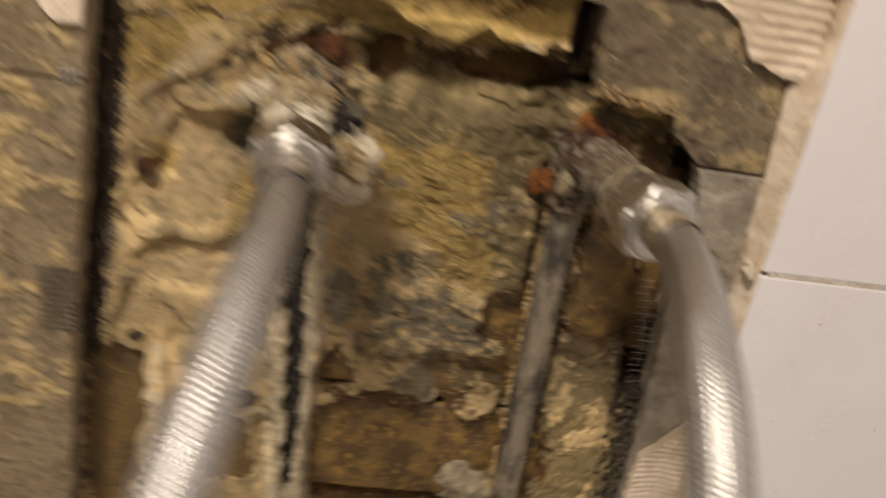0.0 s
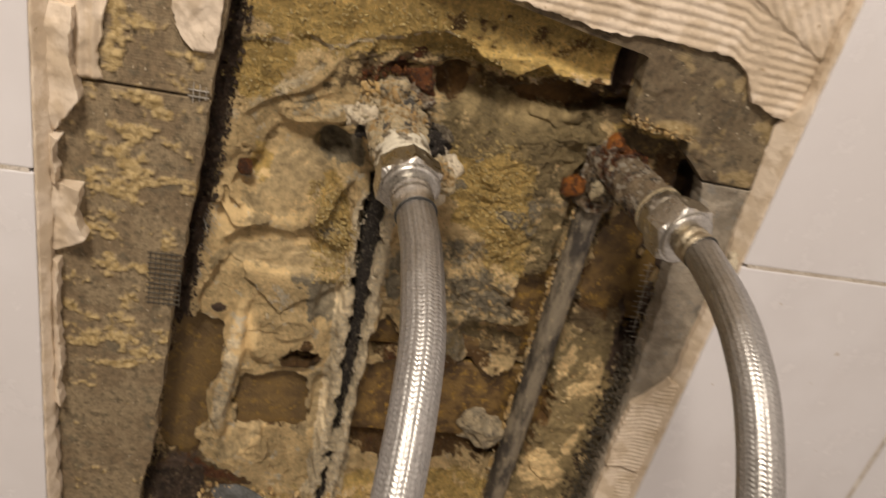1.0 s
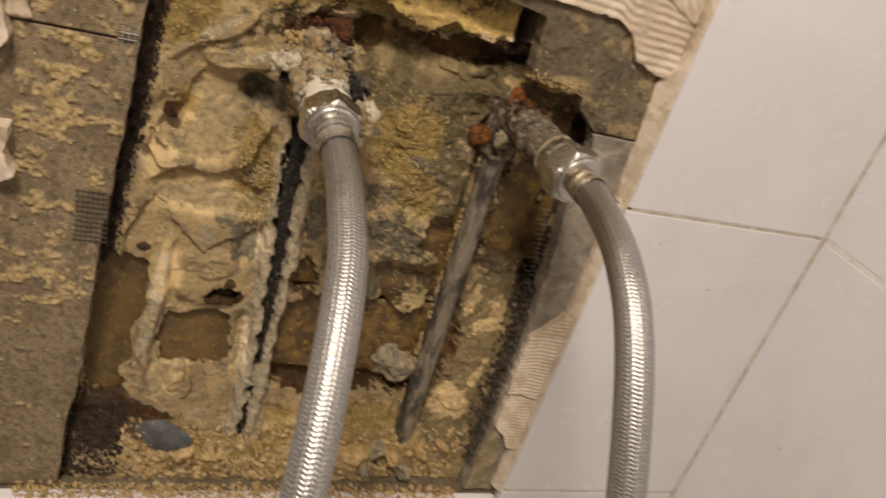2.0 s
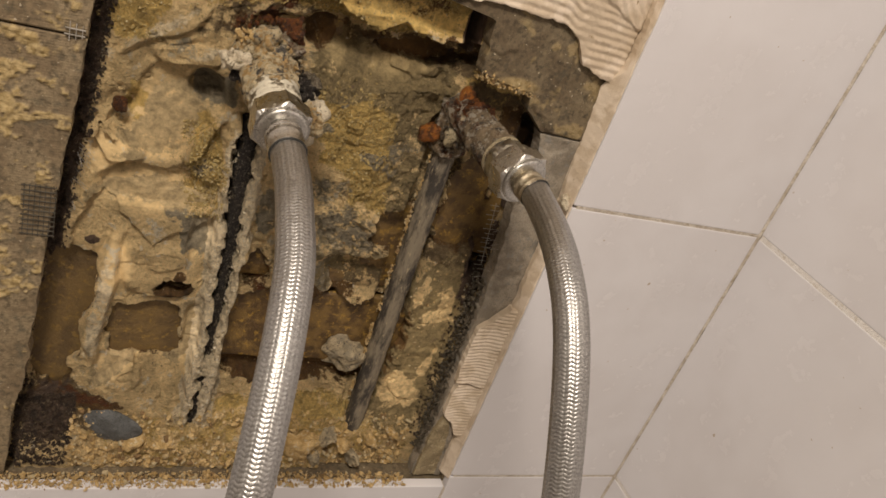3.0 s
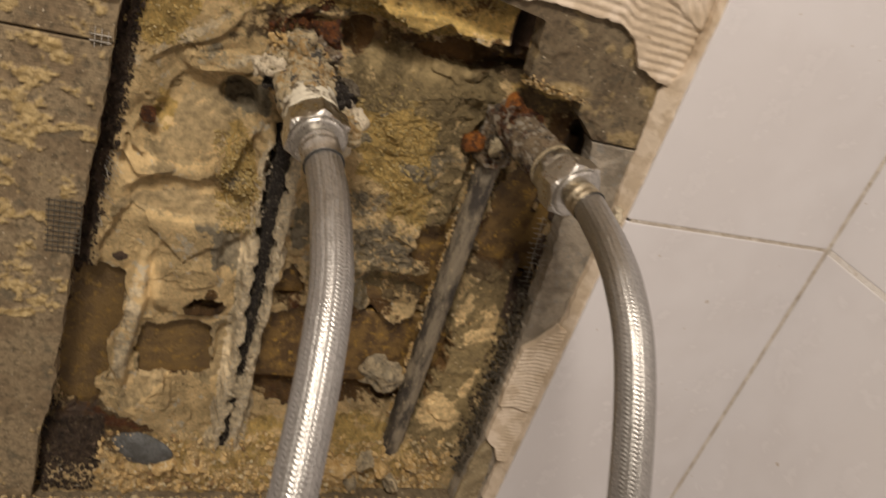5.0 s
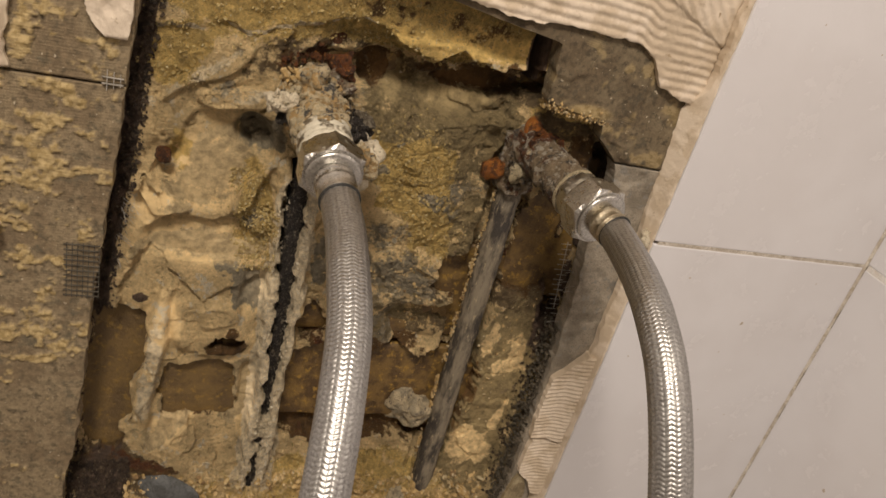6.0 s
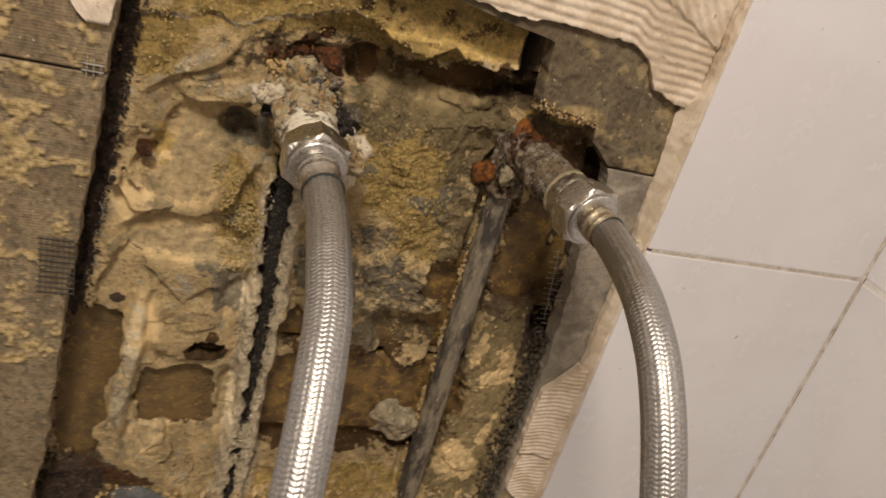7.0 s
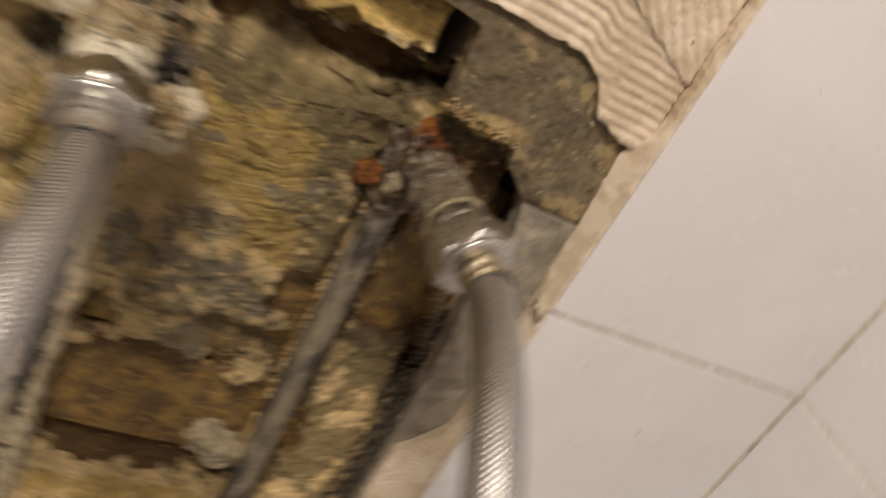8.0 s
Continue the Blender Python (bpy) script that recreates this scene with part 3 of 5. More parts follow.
    bridge = step(-0.15, 0.25, fbm(x * 0.6, z, 0.012, 12, 3)) * (1 - step(1.13, 1.20, z)) * 0.9
    y = mix(y, 0.046, run * (1 - step(hw - 0.0008, hw + 0.0008, d + 0.0019 * fbm(x, z, 0.0075, 13, 4, 0.65))) * (1 - bridge))
    pipe = (1 - step(0.0095, 0.014, np.abs(x - PIPE_X + 0.002 * fbm(x, z, 0.012, 14, 3)))) * (1 - step(1.32, 1.34, z)) * step(1.075, 1.10, z)
    y = mix(y, np.maximum(y, 0.043), pipe)
    # smooth ochre render beside the second pipe
    right = step(-0.072, -0.062, x) * (1 - step(1.20, 1.24, z))
    y = mix(y, 0.0345 - 0.0022 * fbm(wx, wz, 0.03, 15, 3) - 0.0016 * planes(x, z, 0.026, 99), right * (1 - brick_bare(x, z)))
    crack = np.abs(fbm(x, z, 0.030, 101, 3))
    y = y + 0.0012 * (1 - step(0.0, 0.035, crack)) * step(-0.1, 0.3, fbm(x, z, 0.05, 102, 2))
    # overhanging ledge of old render at the top
    ledge = step(0.0, 0.0025, z - ledge_edge(x) - 0.001 * fbm(x, z, 0.005, 16, 3))
    y = mix(y, 0.0265 + 0.0035 * fbm(wx, wz, 0.03, 17, 3) - 0.0025 * blob(wx, wz, -0.14, 1.378, 0.06, 0.006), ledge)
    # crumbling foot
    foot = 1 - step(1.060, 1.104, z + 0.006 * fbm(x, z, 0.02, 18, 3))
    y = mix(y, 0.0195 + 0.17 * np.maximum(z - 1.04, 0) - 0.0022 * fbm(x, z, 0.007, 19, 4), foot * 0.95)
    # open gaps behind the sawn edges of the boards
    slot = (1 - step(0.0020, 0.0050, np.abs(x - board_left(z) - 0.0020) + 0.0012 * fbm(x, z, 0.008, 20, 3))) * step(1.185, 1.215, z)
    y = mix(y, 0.0275 - 0.002 * fbm(x, z, 0.007, 98, 4), slot * (1 - 0.8 * foot))
    gap = (1 - step(0.0050, 0.0075, np.abs(x + 0.0315 - 0.0040 * (1 - step(1.20, 1.26, z))) + 0.0018 * (1 - step(1.20, 1.26, z)) + 0.0012 * fbm(x, z, 0.008, 23, 3))) * (1 - step(1.33, 1.35, z)) * step(1.07, 1.085, z)
    y = mix(y, 0.0505 - 0.020 * (1 - step(1.19, 1.23, z)) - 0.002 * fbm(x, z, 0.006, 85, 3), gap)
    y = mix(y, 0.0505, blob(x, z, -0.0905, 1.385, 0.0035, 0.018, 0, 0.3))
    y = mix(y, np.maximum(y, 0.0365), (1 - step(0.0075, 0.0100, np.abs(x - PIPE_X - 0.001) + 0.001 * fbm(x, z, 0.006, 103, 3))) * step(1.074, 1.084, z) * (1 - step(1.30, 1.32, z)))
    return np.maximum(y, np.where(x > board_left(z) + 0.005, np.where(x > -0.10, 0.0252, 0.0190), 0.0252))


def patch(*spots):
    def rule(x, z):
        u, v = x + 0.006 * fbm(x, z, 0.02, 31, 5, 0.6), z + 0.006 * fbm(x, z, 0.02, 32, 5, 0.6)
        k = x * 0
        for cx, cz, rx, rz, turn, much in spots:
            k = np.maximum(k, much * blob(u, v, cx, cz, rx, rz, turn, 0.3))
        return k
    return rule


def lips(x, z):
    d = np.abs(x - CHASE_X) + 0.002 * fbm(x, z, 0.008, 33, 3)
    lip = (1 - step(0.0105, 0.0140, d)) * step(1.065, 1.08, z) * (1 - step(1.29, 1.31, z))
    above = z - ledge_edge(x)
    torn = step(-0.0005, 0.0006, above) * (1 - step(0.0016, 0.0034, above)) * step(-0.25, 0.15, fbm(x, z, 0.012, 34, 3))
    ridge = blob(x, z, -0.2515, 1.3495, 0.024, 0.003, 38, 0.5)
    ledge = blob(x, z, -0.2360, 1.3395, 0.017, 0.0040, 16, 0.4)
    smear = blob(x, z, -0.2660, 1.1650, 0.0055, 0.0460, -5, 0.4)
    return np.maximum.reduce([lip, 0.85 * torn, 0.50 * ridge, 0.55 * ledge, 0.55 * smear])


# Paints shade into the open gaps, plus the rotten lower left corner.
def gap_shade_rot(x, z):
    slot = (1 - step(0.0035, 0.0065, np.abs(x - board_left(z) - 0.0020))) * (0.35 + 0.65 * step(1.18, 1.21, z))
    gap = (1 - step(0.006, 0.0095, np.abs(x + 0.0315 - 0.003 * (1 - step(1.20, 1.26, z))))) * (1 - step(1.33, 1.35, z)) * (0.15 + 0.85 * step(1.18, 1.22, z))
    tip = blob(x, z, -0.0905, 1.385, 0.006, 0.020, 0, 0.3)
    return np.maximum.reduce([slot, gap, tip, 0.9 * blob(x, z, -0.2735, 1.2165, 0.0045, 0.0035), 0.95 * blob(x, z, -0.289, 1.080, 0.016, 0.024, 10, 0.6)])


fields = {
    "yellow": patch((-0.143, 1.312, 0.026, 0.030, 20, 0.95), (-0.125, 1.280, 0.018, 0.026, 10, 0.70), (-0.165, 1.322, 0.012, 0.016, 0, 0.9), (-0.16, 1.395, 0.13, 0.022, 4, 0.9), (-0.266, 1.357, 0.020, 0.014, 30, 0.85), (-0.222, 1.275, 0.011, 0.030, 10, 0.75), (-0.106, 1.210, 0.024, 0.014, 10, 0.6), (-0.15, 1.06, 0.12, 0.03, 0, 0.5), (-0.130, 1.085, 0.055, 0.020, 0, 0.65), (-0.262, 1.306, 0.012, 0.012, 0, 0.62), (-0.208, 1.250, 0.006, 0.03, 0, 0.55), (-0.061, 1.350, 0.018, 0.013, -14, 0.75)),
    "grey": patch((-0.2145, 1.231, 0.0105, 0.0165, 10, 1.0), (-0.232, 1.243, 0.014, 0.005, 15, 0.8), (-0.130, 1.236, 0.036, 0.024, 0, 0.60), (-0.150, 1.262, 0.014, 0.016, 0, 0.5), (-0.124, 1.355, 0.030, 0.014, 5, 0.75), (-0.2215, 1.3225, 0.012, 0.013, 0, 0.95), (-0.19, 1.352, 0.03, 0.010, 0, 0.5), (-0.105, 1.310, 0.016, 0.030, -20, 0.58), (-0.224, 1.275, 0.006, 0.005, 0, 0.9), (-0.165, 1.310, 0.006, 0.005, 20, 0.9), (-0.152, 1.3245, 0.0035, 0.003, 0, 1.0), (-0.127, 1.300, 0.006, 0.005, 20, 0.85), (-0.135, 1.205, 0.012, 0.012, 0, 0.9), (-0.178, 1.242, 0.010, 0.014, 0, 0.85), (-0.240, 1.343, 0.012, 0.004, 34, 0.55), (-0.098, 1.350, 0.014, 0.012, 0, 0.55)),
    # Brown also stands for shade in the recesses under the top ledge.
    "brown": lambda x, z: np.maximum(brick_bare(x, z), patch((-0.15, 1.395, 0.05, 0.006, 0, 0.4), (-0.225, 1.190, 0.012, 0.006, 15, 0.95), (-0.145, 1.19, 0.04, 0.006, 0, 0.8), (-0.272, 1.090, 0.026, 0.008, -8, 0.95), (-0.10, 1.37, 0.05, 0.008, 0, 0.6), (-0.091, 1.247, 0.018, 0.017, 30, 0.75), (-0.056, 1.262, 0.014, 0.020, 0, 0.8), (-0.150, 1.120, 0.05, 0.007, 0, 0.9), (-0.044, 1.325, 0.012, 0.02, 0, 0.75), (-0.19, 1.365, 0.04, 0.006, 0, 0.4))(x, z)),
    # Damp olive mortar; it also paints the shade under the top ledge.
    "damp_shade": patch((-0.050, 1.238, 0.026, 0.024, 0, 0.8), (-0.11, 1.364, 0.05, 0.014, 0, 0.8), (-0.085, 1.290, 0.018, 0.030, 0, 0.45), (-0.110, 1.350, 0.05, 0.022, 0, 0.50), (-0.106, 1.207, 0.026, 0.012, 10, 0.62), (-0.200, 1.365, 0.045, 0.010, 0, 0.5), (-0.275, 1.085, 0.03, 0.018, -15, 0.8), (-0.056, 1.344, 0.024, 0.010, -14, 0.60)),
    "olive": patch((-0.2125, 1.152, 0.0085, 0.026, 0, 1.0), (-0.252, 1.130, 0.0105, 0.025, -32, 1.0), (-0.245, 1.252, 0.034, 0.011, 6, 0.85), (-0.246, 1.300, 0.016, 0.026, -22, 0.75), (-0.208, 1.345, 0.02, 0.010, 0, 0.5), (-0.100, 1.275, 0.014, 0.030, 10, 0.55)),
    "flake": patch((-0.042, 1.186, 0.010, 0.018, -15, 0.75), (-0.052, 1.104, 0.016, 0.014, 0, 0.8), (-0.060, 1.200, 0.006, 0.010, 0, 0.7), (-0.035, 1.135, 0.006, 0.020, -10, 0.65)),
    # Dull olive render; the first patch darkens the mortar shaded by the ledge.
    "clay_shade": patch((-0.128, 1.346, 0.048, 0.020, 0, 0.85), (-0.105, 1.325, 0.020, 0.022, 0, 0.6), (-0.050, 1.150, 0.032, 0.082, 0, 0.92), (-0.100, 1.275, 0.014, 0.030, 10, 0.6), (-0.130, 1.215, 0.04, 0.02, 0, 0.45)),
    "white": lips,
    "rust": patch((-0.204, 1.364, 0.008, 0.005, 0, 0.7), (-0.190, 1.372, 0.006, 0.006, 0, 0.85), (-0.086, 1.250, 0.012, 0.008, 30, 0.6), (-0.062, 1.258, 0.007, 0.012, 0, 0.8), (-0.178, 1.200, 0.008, 0.012, 20, 0.5), (-0.272, 1.093, 0.020, 0.004, -10, 0.8), (-0.150, 1.118, 0.045, 0.004, 0, 0.25)),
    "shade_rot": gap_shade_rot,
    "smooth": smooth_at,
}
render_coat = sheet("mortar_render", line([(1.0, -0.33), (1.6, -0.30)]), line([(1.0, -0.012), (1.6, -0.012)]), 1.026, 1.50, 540, 800, mortar, 0.0779, MORTAR, fields=fields)
tagged(render_coat, "crumbling cream and yellow old mortar render inside the wall", "mortar", kind="structure")

# ---- cement boards left round the hole ----
board_fields = {
    "residue": lambda x, z: np.clip(
        step(0.02, 0.50, fbm(x, z * 1.6, 0.009, 41, 5) + 0.45 * fbm(x, z * 1.4, 0.0022, 48, 3) + 0.25 * fbm(x, z, 0.03, 42, 2)
             + 0.55 * blob(x, z, -0.326, 1.304, 0.018, 0.020) + 0.45 * blob(x, z, -0.318, 1.25, 0.010, 0.06) + 0.4 * blob(x, z, -0.320, 1.200, 0.026, 0.008)
             + 0.35 * blob(x, z, -0.315, 1.330, 0.012, 0.012) + 0.5 * blob(x, z, -0.327, 1.375, 0.006, 0.035) - 0.35
             - 0.5 * blob(x, z, -0.300, 1.242, 0.010, 0.018) - 0.6 * (1 - step(1.17, 1.19, z))), 0, 1)}


def board_front(x, z):
    r = board_fields["residue"](x, z)
    return 0.012 - 0.0013 * r * (0.6 + 0.7 * fbm(x, z, 0.0026, 43, 3)) - 0.00025 * fbm(x, z, 0.012, 44, 3)


left_rim = line([(1.0, LEFT + 0.0035), (1.6, LEFT + 0.0035)])
for z0, z1, said in ((1.0375, 1.3415, "grey cement board strip with yellow mortar residue and exposed mesh"), (1.3427, 1.5495, "upper grey cement board strip with cream adhesive scraps")):
    b = sheet("cement_board", left_rim, board_left, z0, z1, 90, int((z1 - z0) / 0.0009), board_front, 0.024, BOARD, fields=board_fields)
    tagged(b, said, "wall board", "cement boards round the hole")
clean = {"residue": lambda x, z: 0.5 * step(0.35, 0.6, fbm(x, z, 0.012, 45, 4)) + 0.8 * blob(x, z, -0.060, 1.3655, 0.012, 0.004)}
plain_front = lambda x, z: 0.012 - 0.0006 * fbm(x, z, 0.016, 46, 4) + 0.0012 * step(0.2, 0.5, fbm(x, z, 0.02, 47, 3))
b = sheet("cement_board", line([(1.340, -0.034), (1.350, -0.046), (1.352, -0.049), (1.3625, -0.051), (1.3665, -0.084), (1.398, -0.0865), (1.403, -0.12), (1.411, -0.165), (1.425, -0.24), (1.45, -0.279), (1.6, -0.279)], 0.0009, 0.006, 6), line([(1.0, -0.0008), (1.6, -0.0008)]), 1.3400, 1.5495, 170, 220, plain_front, 0.024, GREYBOARD, fields=clean)
tagged(b, "broken grey cement board under ridged tile adhesive", "wall board", "cement boards round the hole")
b = sheet("cement_board", line([(1.03, -0.0265), (1.06, -0.0255), (1.09, -0.0235), (1.12, -0.0240), (1.15, -0.0248), (1.2, -0.0260), (1.25, -0.0285), (1.288, -0.032), (1.32, -0.029), (1.338, -0.034)], 0.0009, 0.006, 7), line([(1.0, -0.0008), (1.6, -0.0008)]), 1.0375, 1.3388, 40, 300, plain_front, 0.024, STRIP, fields={"residue": lambda x, z: 0.6 * blob(x, z, -0.012, 1.215, 0.010, 0.006)})
tagged(b, "narrow grey cement board strip with scraps of ridged adhesive", "wall board", "cement boards round the hole")

# exposed reinforcing mesh pressed into the board
scrim = empty("mesh_patch", "small exposed square of dark reinforcing mesh in the board", "mesh")
for i in range(7):
    x = -0.3080 + 0.0025 * i
    part("cord", box(x, x + 0.00035, 0.0114, 0.0121, 1.2265, 1.2585), MESHWIRE, scrim)
for i in range(11):
    z = 1.2275 + 0.0030 * i
    part("cord", box(-0.3092, -0.2925, 0.0113, 0.0120, z, z + 0.00035), MESHWIRE, scrim)


# ---- tile adhesive ----
def ridged(pitch, high, base, kink=0.0, bend=0.0, seed=0, swell=0.0):
    def depth(x, z):
        lift = z + kink * 0.004 * step(-0.050, -0.040, x) + bend * x + 0.0012 * fbm(x, z, 0.03, seed, 2)
        second = step(0.0, 0.002, (z - 1.414) - 0.47 * (-0.008 - x)) * (kink > 0)
        lift = mix(lift, 0.62 * z + 0.75 * x, second)
        wave = 0.5 + 0.5 * np.sin(2 * math.pi * lift / pitch)
        return base - swell * step(-0.014, -0.002, x) - high * wave ** 0.8 - 0.0012 * second - 0.0003 * fbm(x, z, 0.005, seed + 1, 3)
    return depth


def adhesive(lo, hi, t0, t1, nu, nv, depth, said, across=True):
    ob = sheet("tile_adhesive", lo, hi, t0, t1, nu, nv, depth, 0.0124, ADHESIVE, across=across)
    return tagged(ob, said, "adhesive", "tile adhesive left on the boards")


adhesive(line([(-0.279, 1.452), (-0.235, 1.426), (-0.16, 1.4125), (-0.115, 1.406), (-0.079, 1.4068), (-0.046, 1.4055), (-0.036, 1.399), (-0.027, 1.386), (-0.012, 1.381), (-0.0012, 1.379)], 0.0008, 0.004, 8), line([(-1, 1.5485), (1, 1.5485)]), -0.275, -0.0015, 330, 300, ridged(0.0046, 0.00065, 0.0095, 1.0, 0.05, 50), "cream tile adhesive combed into horizontal ridges on board", False)
adhesive(line([(1.12, -0.0222), (1.15, -0.0240), (1.175, -0.0245), (1.190, -0.0235), (1.197, -0.0170), (1.212, -0.0060)], 0.0008, 0.005, 9), line([(1.0, -0.0014), (1.3, -0.0014)], 0.0006, 0.005, 10), 1.140, 1.212, 50, 140, ridged(0.0030, 0.0007, 0.0078, 0.0, -0.12, 52, 0.0035), "cream adhesive scrap with combed ridges beside the tile")
adhesive(line([(1.088, -0.0080), (1.100, -0.0130), (1.108, -0.0225), (1.13, -0.0228), (1.14, -0.0195)], 0.0008, 0.005, 11), line([(1.0, -0.0014), (1.3, -0.0014)], 0.0006, 0.005, 12), 1.090, 1.138, 50, 100, ridged(0.0030, 0.0007, 0.0078, 0.0, -0.30, 54, 0.0035), "cream adhesive scrap with curved ridges beside the tile")
daub = sheet("plaster_smear", line([(1.03, -0.0255), (1.07, -0.0252), (1.09, -0.0238), (1.107, -0.0200)], 0.0008, 0.005, 16), line([(1.03, -0.0060), (1.07, -0.0085), (1.09, -0.0105), (1.100, -0.0135), (1.107, -0.0180)], 0.0008, 0.006, 17), 1.040, 1.107, 30, 90, lambda x, z: 0.0102 - 0.0012 * fbm(x, z, 0.016, 58, 3), 0.0124, OLIVE)
tagged(daub, "smooth olive plaster smeared over the board end", "plaster")
smear = lambda x, z: 0.0088 - 0.0007 * np.sin(2 * math.pi * x / 0.0055) - 0.0012 * fbm(x, z, 0.012, 56, 4)
adhesive(line([(1.0, LEFT + 0.006), (1.6, LEFT + 0.006)]), line([(1.3, -0.331), (1.36, -0.332), (1.39, -0.327), (1.6, -0.325)], 0.0010, 0.006, 13), 1.3440, 1.5485, 40, 150, smear, "smooth cream adhesive smear beside the tile edge")
adhesive(line([(1.36, -0.290), (1.367, -0.298), (1.38, -0.3035), (1.40, -0.306), (1.55, -0.31)], 0.0014, 0.005, 14), line([(1.36, -0.286), (1.37, -0.2835), (1.55, -0.272)], 0.0005, 0.005, 15), 1.364, 1.5485, 40, 150, lambda x, z: 0.0092 - 0.0012 * fbm(x, z, 0.01, 57, 4), "torn cream adhesive scrap on grey board")


def flap(z0, z1, reach, seed):
    """A torn lip of adhesive that curls up beside the tile."""
    mid = (z0 + z1) / 2
    out = line([(z0, LEFT + 0.006), (mid - 0.2 * (z1 - z0), LEFT + reach), (mid + 0.1 * (z1 - z0), LEFT + reach * 0.8), (z1, LEFT + reach * 0.9)], 0.0012, 0.006, seed)
    curl = lambda x, z: 0.0075 - 0.0045 * step(LEFT + 0.3 * reach, LEFT + reach, x) - 0.0012 * fbm(x, z, 0.012, seed + 1, 3)
    adhesive(line([(1.0, LEFT + 0.0015), (1.6, LEFT + 0.0015)], 0.0006, 0.006, seed), out, z0, z1, 36, 70, curl, "torn cream adhesive lip curling away beside tile")


flap(1.318, 1.375, 0.017, 60)
flap(1.255, 1.292, 0.019, 64)
flap(1.292, 1.316, 0.008, 66)
flap(1.16, 1.25, 0.0075, 68)
adhesive(line([(1.0, -0.0042), (1.3, -0.0042), (1.345, -0.0066), (1.376, -0.0076), (1.39, -0.0014), (1.6, -0.0012)], 0.0008, 0.009, 70), line([(1.0, 0.0012), (1.6, 0.0012)], 0.0001, 0.006, 71), 1.046, 1.5485, 16, 420, lambda x, z: 0.0014 + 1.6 * np.maximum(-x, 0) - 0.0006 * fbm(x, z, 0.010, 72, 4) - 0.0003 * fbm(x, z, 0.003, 73, 2), "pale adhesive and grout edge along the white tile")

adhesive(line([(1.0, LEFT - 0.0012), (1.6, LEFT - 0.0012)]), line([(1.0, LEFT + 0.0040), (1.2, LEFT + 0.0032), (1.35, LEFT + 0.0050), (1.6, LEFT + 0.0045)], 0.0008, 0.008, 75), 1.040, 1.5485, 16, 420, lambda x, z: 0.0013 + 1.3 * np.maximum(x - LEFT, 0) - 0.0006 * fbm(x, z, 0.010, 76, 4), "pinkish cream adhesive edge along the white tiles")

# ---- pipes ----
tube = lathe([(z, 0.0074) for z in np.linspace(0, 0.262, 90)], 28)
crusty(tube, 0.0008, 0.006, 2)
old_pipe = part("water_pipe", tube, OLDPIPE, smooth=True, m=along((-0.0795, 0.0330, 1.062), (PIPE_X, 0.0335, 1.324)))
tagged(old_pipe, "old dull copper water pipe caked with mortar", "pipe", "water pipes in the wall")
tube = lathe([(z, 0.0062 - 0.006 * z) for z in np.linspace(0, 0.245, 120)], 24)
crusty(tube, 0.0011, 0.004, 4)
black_pipe = part("water_pipe", tube, BLACK, smooth=True, m=along((CHASE_X, 0.0345, 1.315), (-0.1985, 0.0340, 1.07)))
tagged(black_pipe, "black wrapped water pipe set in white plaster", "pipe", "water pipes in the wall")


# ---- fittings ----
def threaded(radius, length, turns):
    rings = [(0, radius * 0.9)]
    for i in range(turns):
        a = length * i / turns
        rings += [(a + 0.1 * length / turns, radius * 0.93), (a + 0.5 * length / turns, radius), (a + 0.9 * length / turns, radius * 0.93)]
    return rings + [(length, radius * 0.9)]


A0, A1 = Vector((-0.2015, 0.030, 1.347)), Vector((-0.1945, -0.060, 1.334))
B0, B1 = Vector((-0.0815, 0.030, 1.337)), Vector((-0.0605, -0.0515, 1.3300))


def at(a, b, k):
    return a.lerp(b, k)


def scatter(count, area, sizes, seed):
    r = random.Random(seed)
    verts, faces = [], []
    for _ in range(count):
        c, size = area(r), sizes(r)
        p = pebble(size, r, 0.65, 1, 0.95)
        base = len(verts)
        p.verts.index_update()
        verts += [tuple(v.co + c) for v in p.verts]
        faces += [tuple(base + v.index for v in f.verts) for f in p.faces]
        p.free()
    return verts, faces


def cake(parent, centre, shift, radii, count, mat, seed):
    """Crumbs of scale and rust caked round a fitting."""
    def spot(r):
        d = Vector((r.gauss(0, 1), r.gauss(0, 1), r.gauss(0, 1))).normalized() * (0.75 + 0.3 * r.random())
        return centre + shift + Vector((d.x * radii[0], d.y * radii[1], d.z * radii[2]))
    v, f = scatter(count, spot, lambda r: 0.0005 + 0.0016 * r.random() ** 2.2, seed)
    raw("crust", v, f, mat, parent)


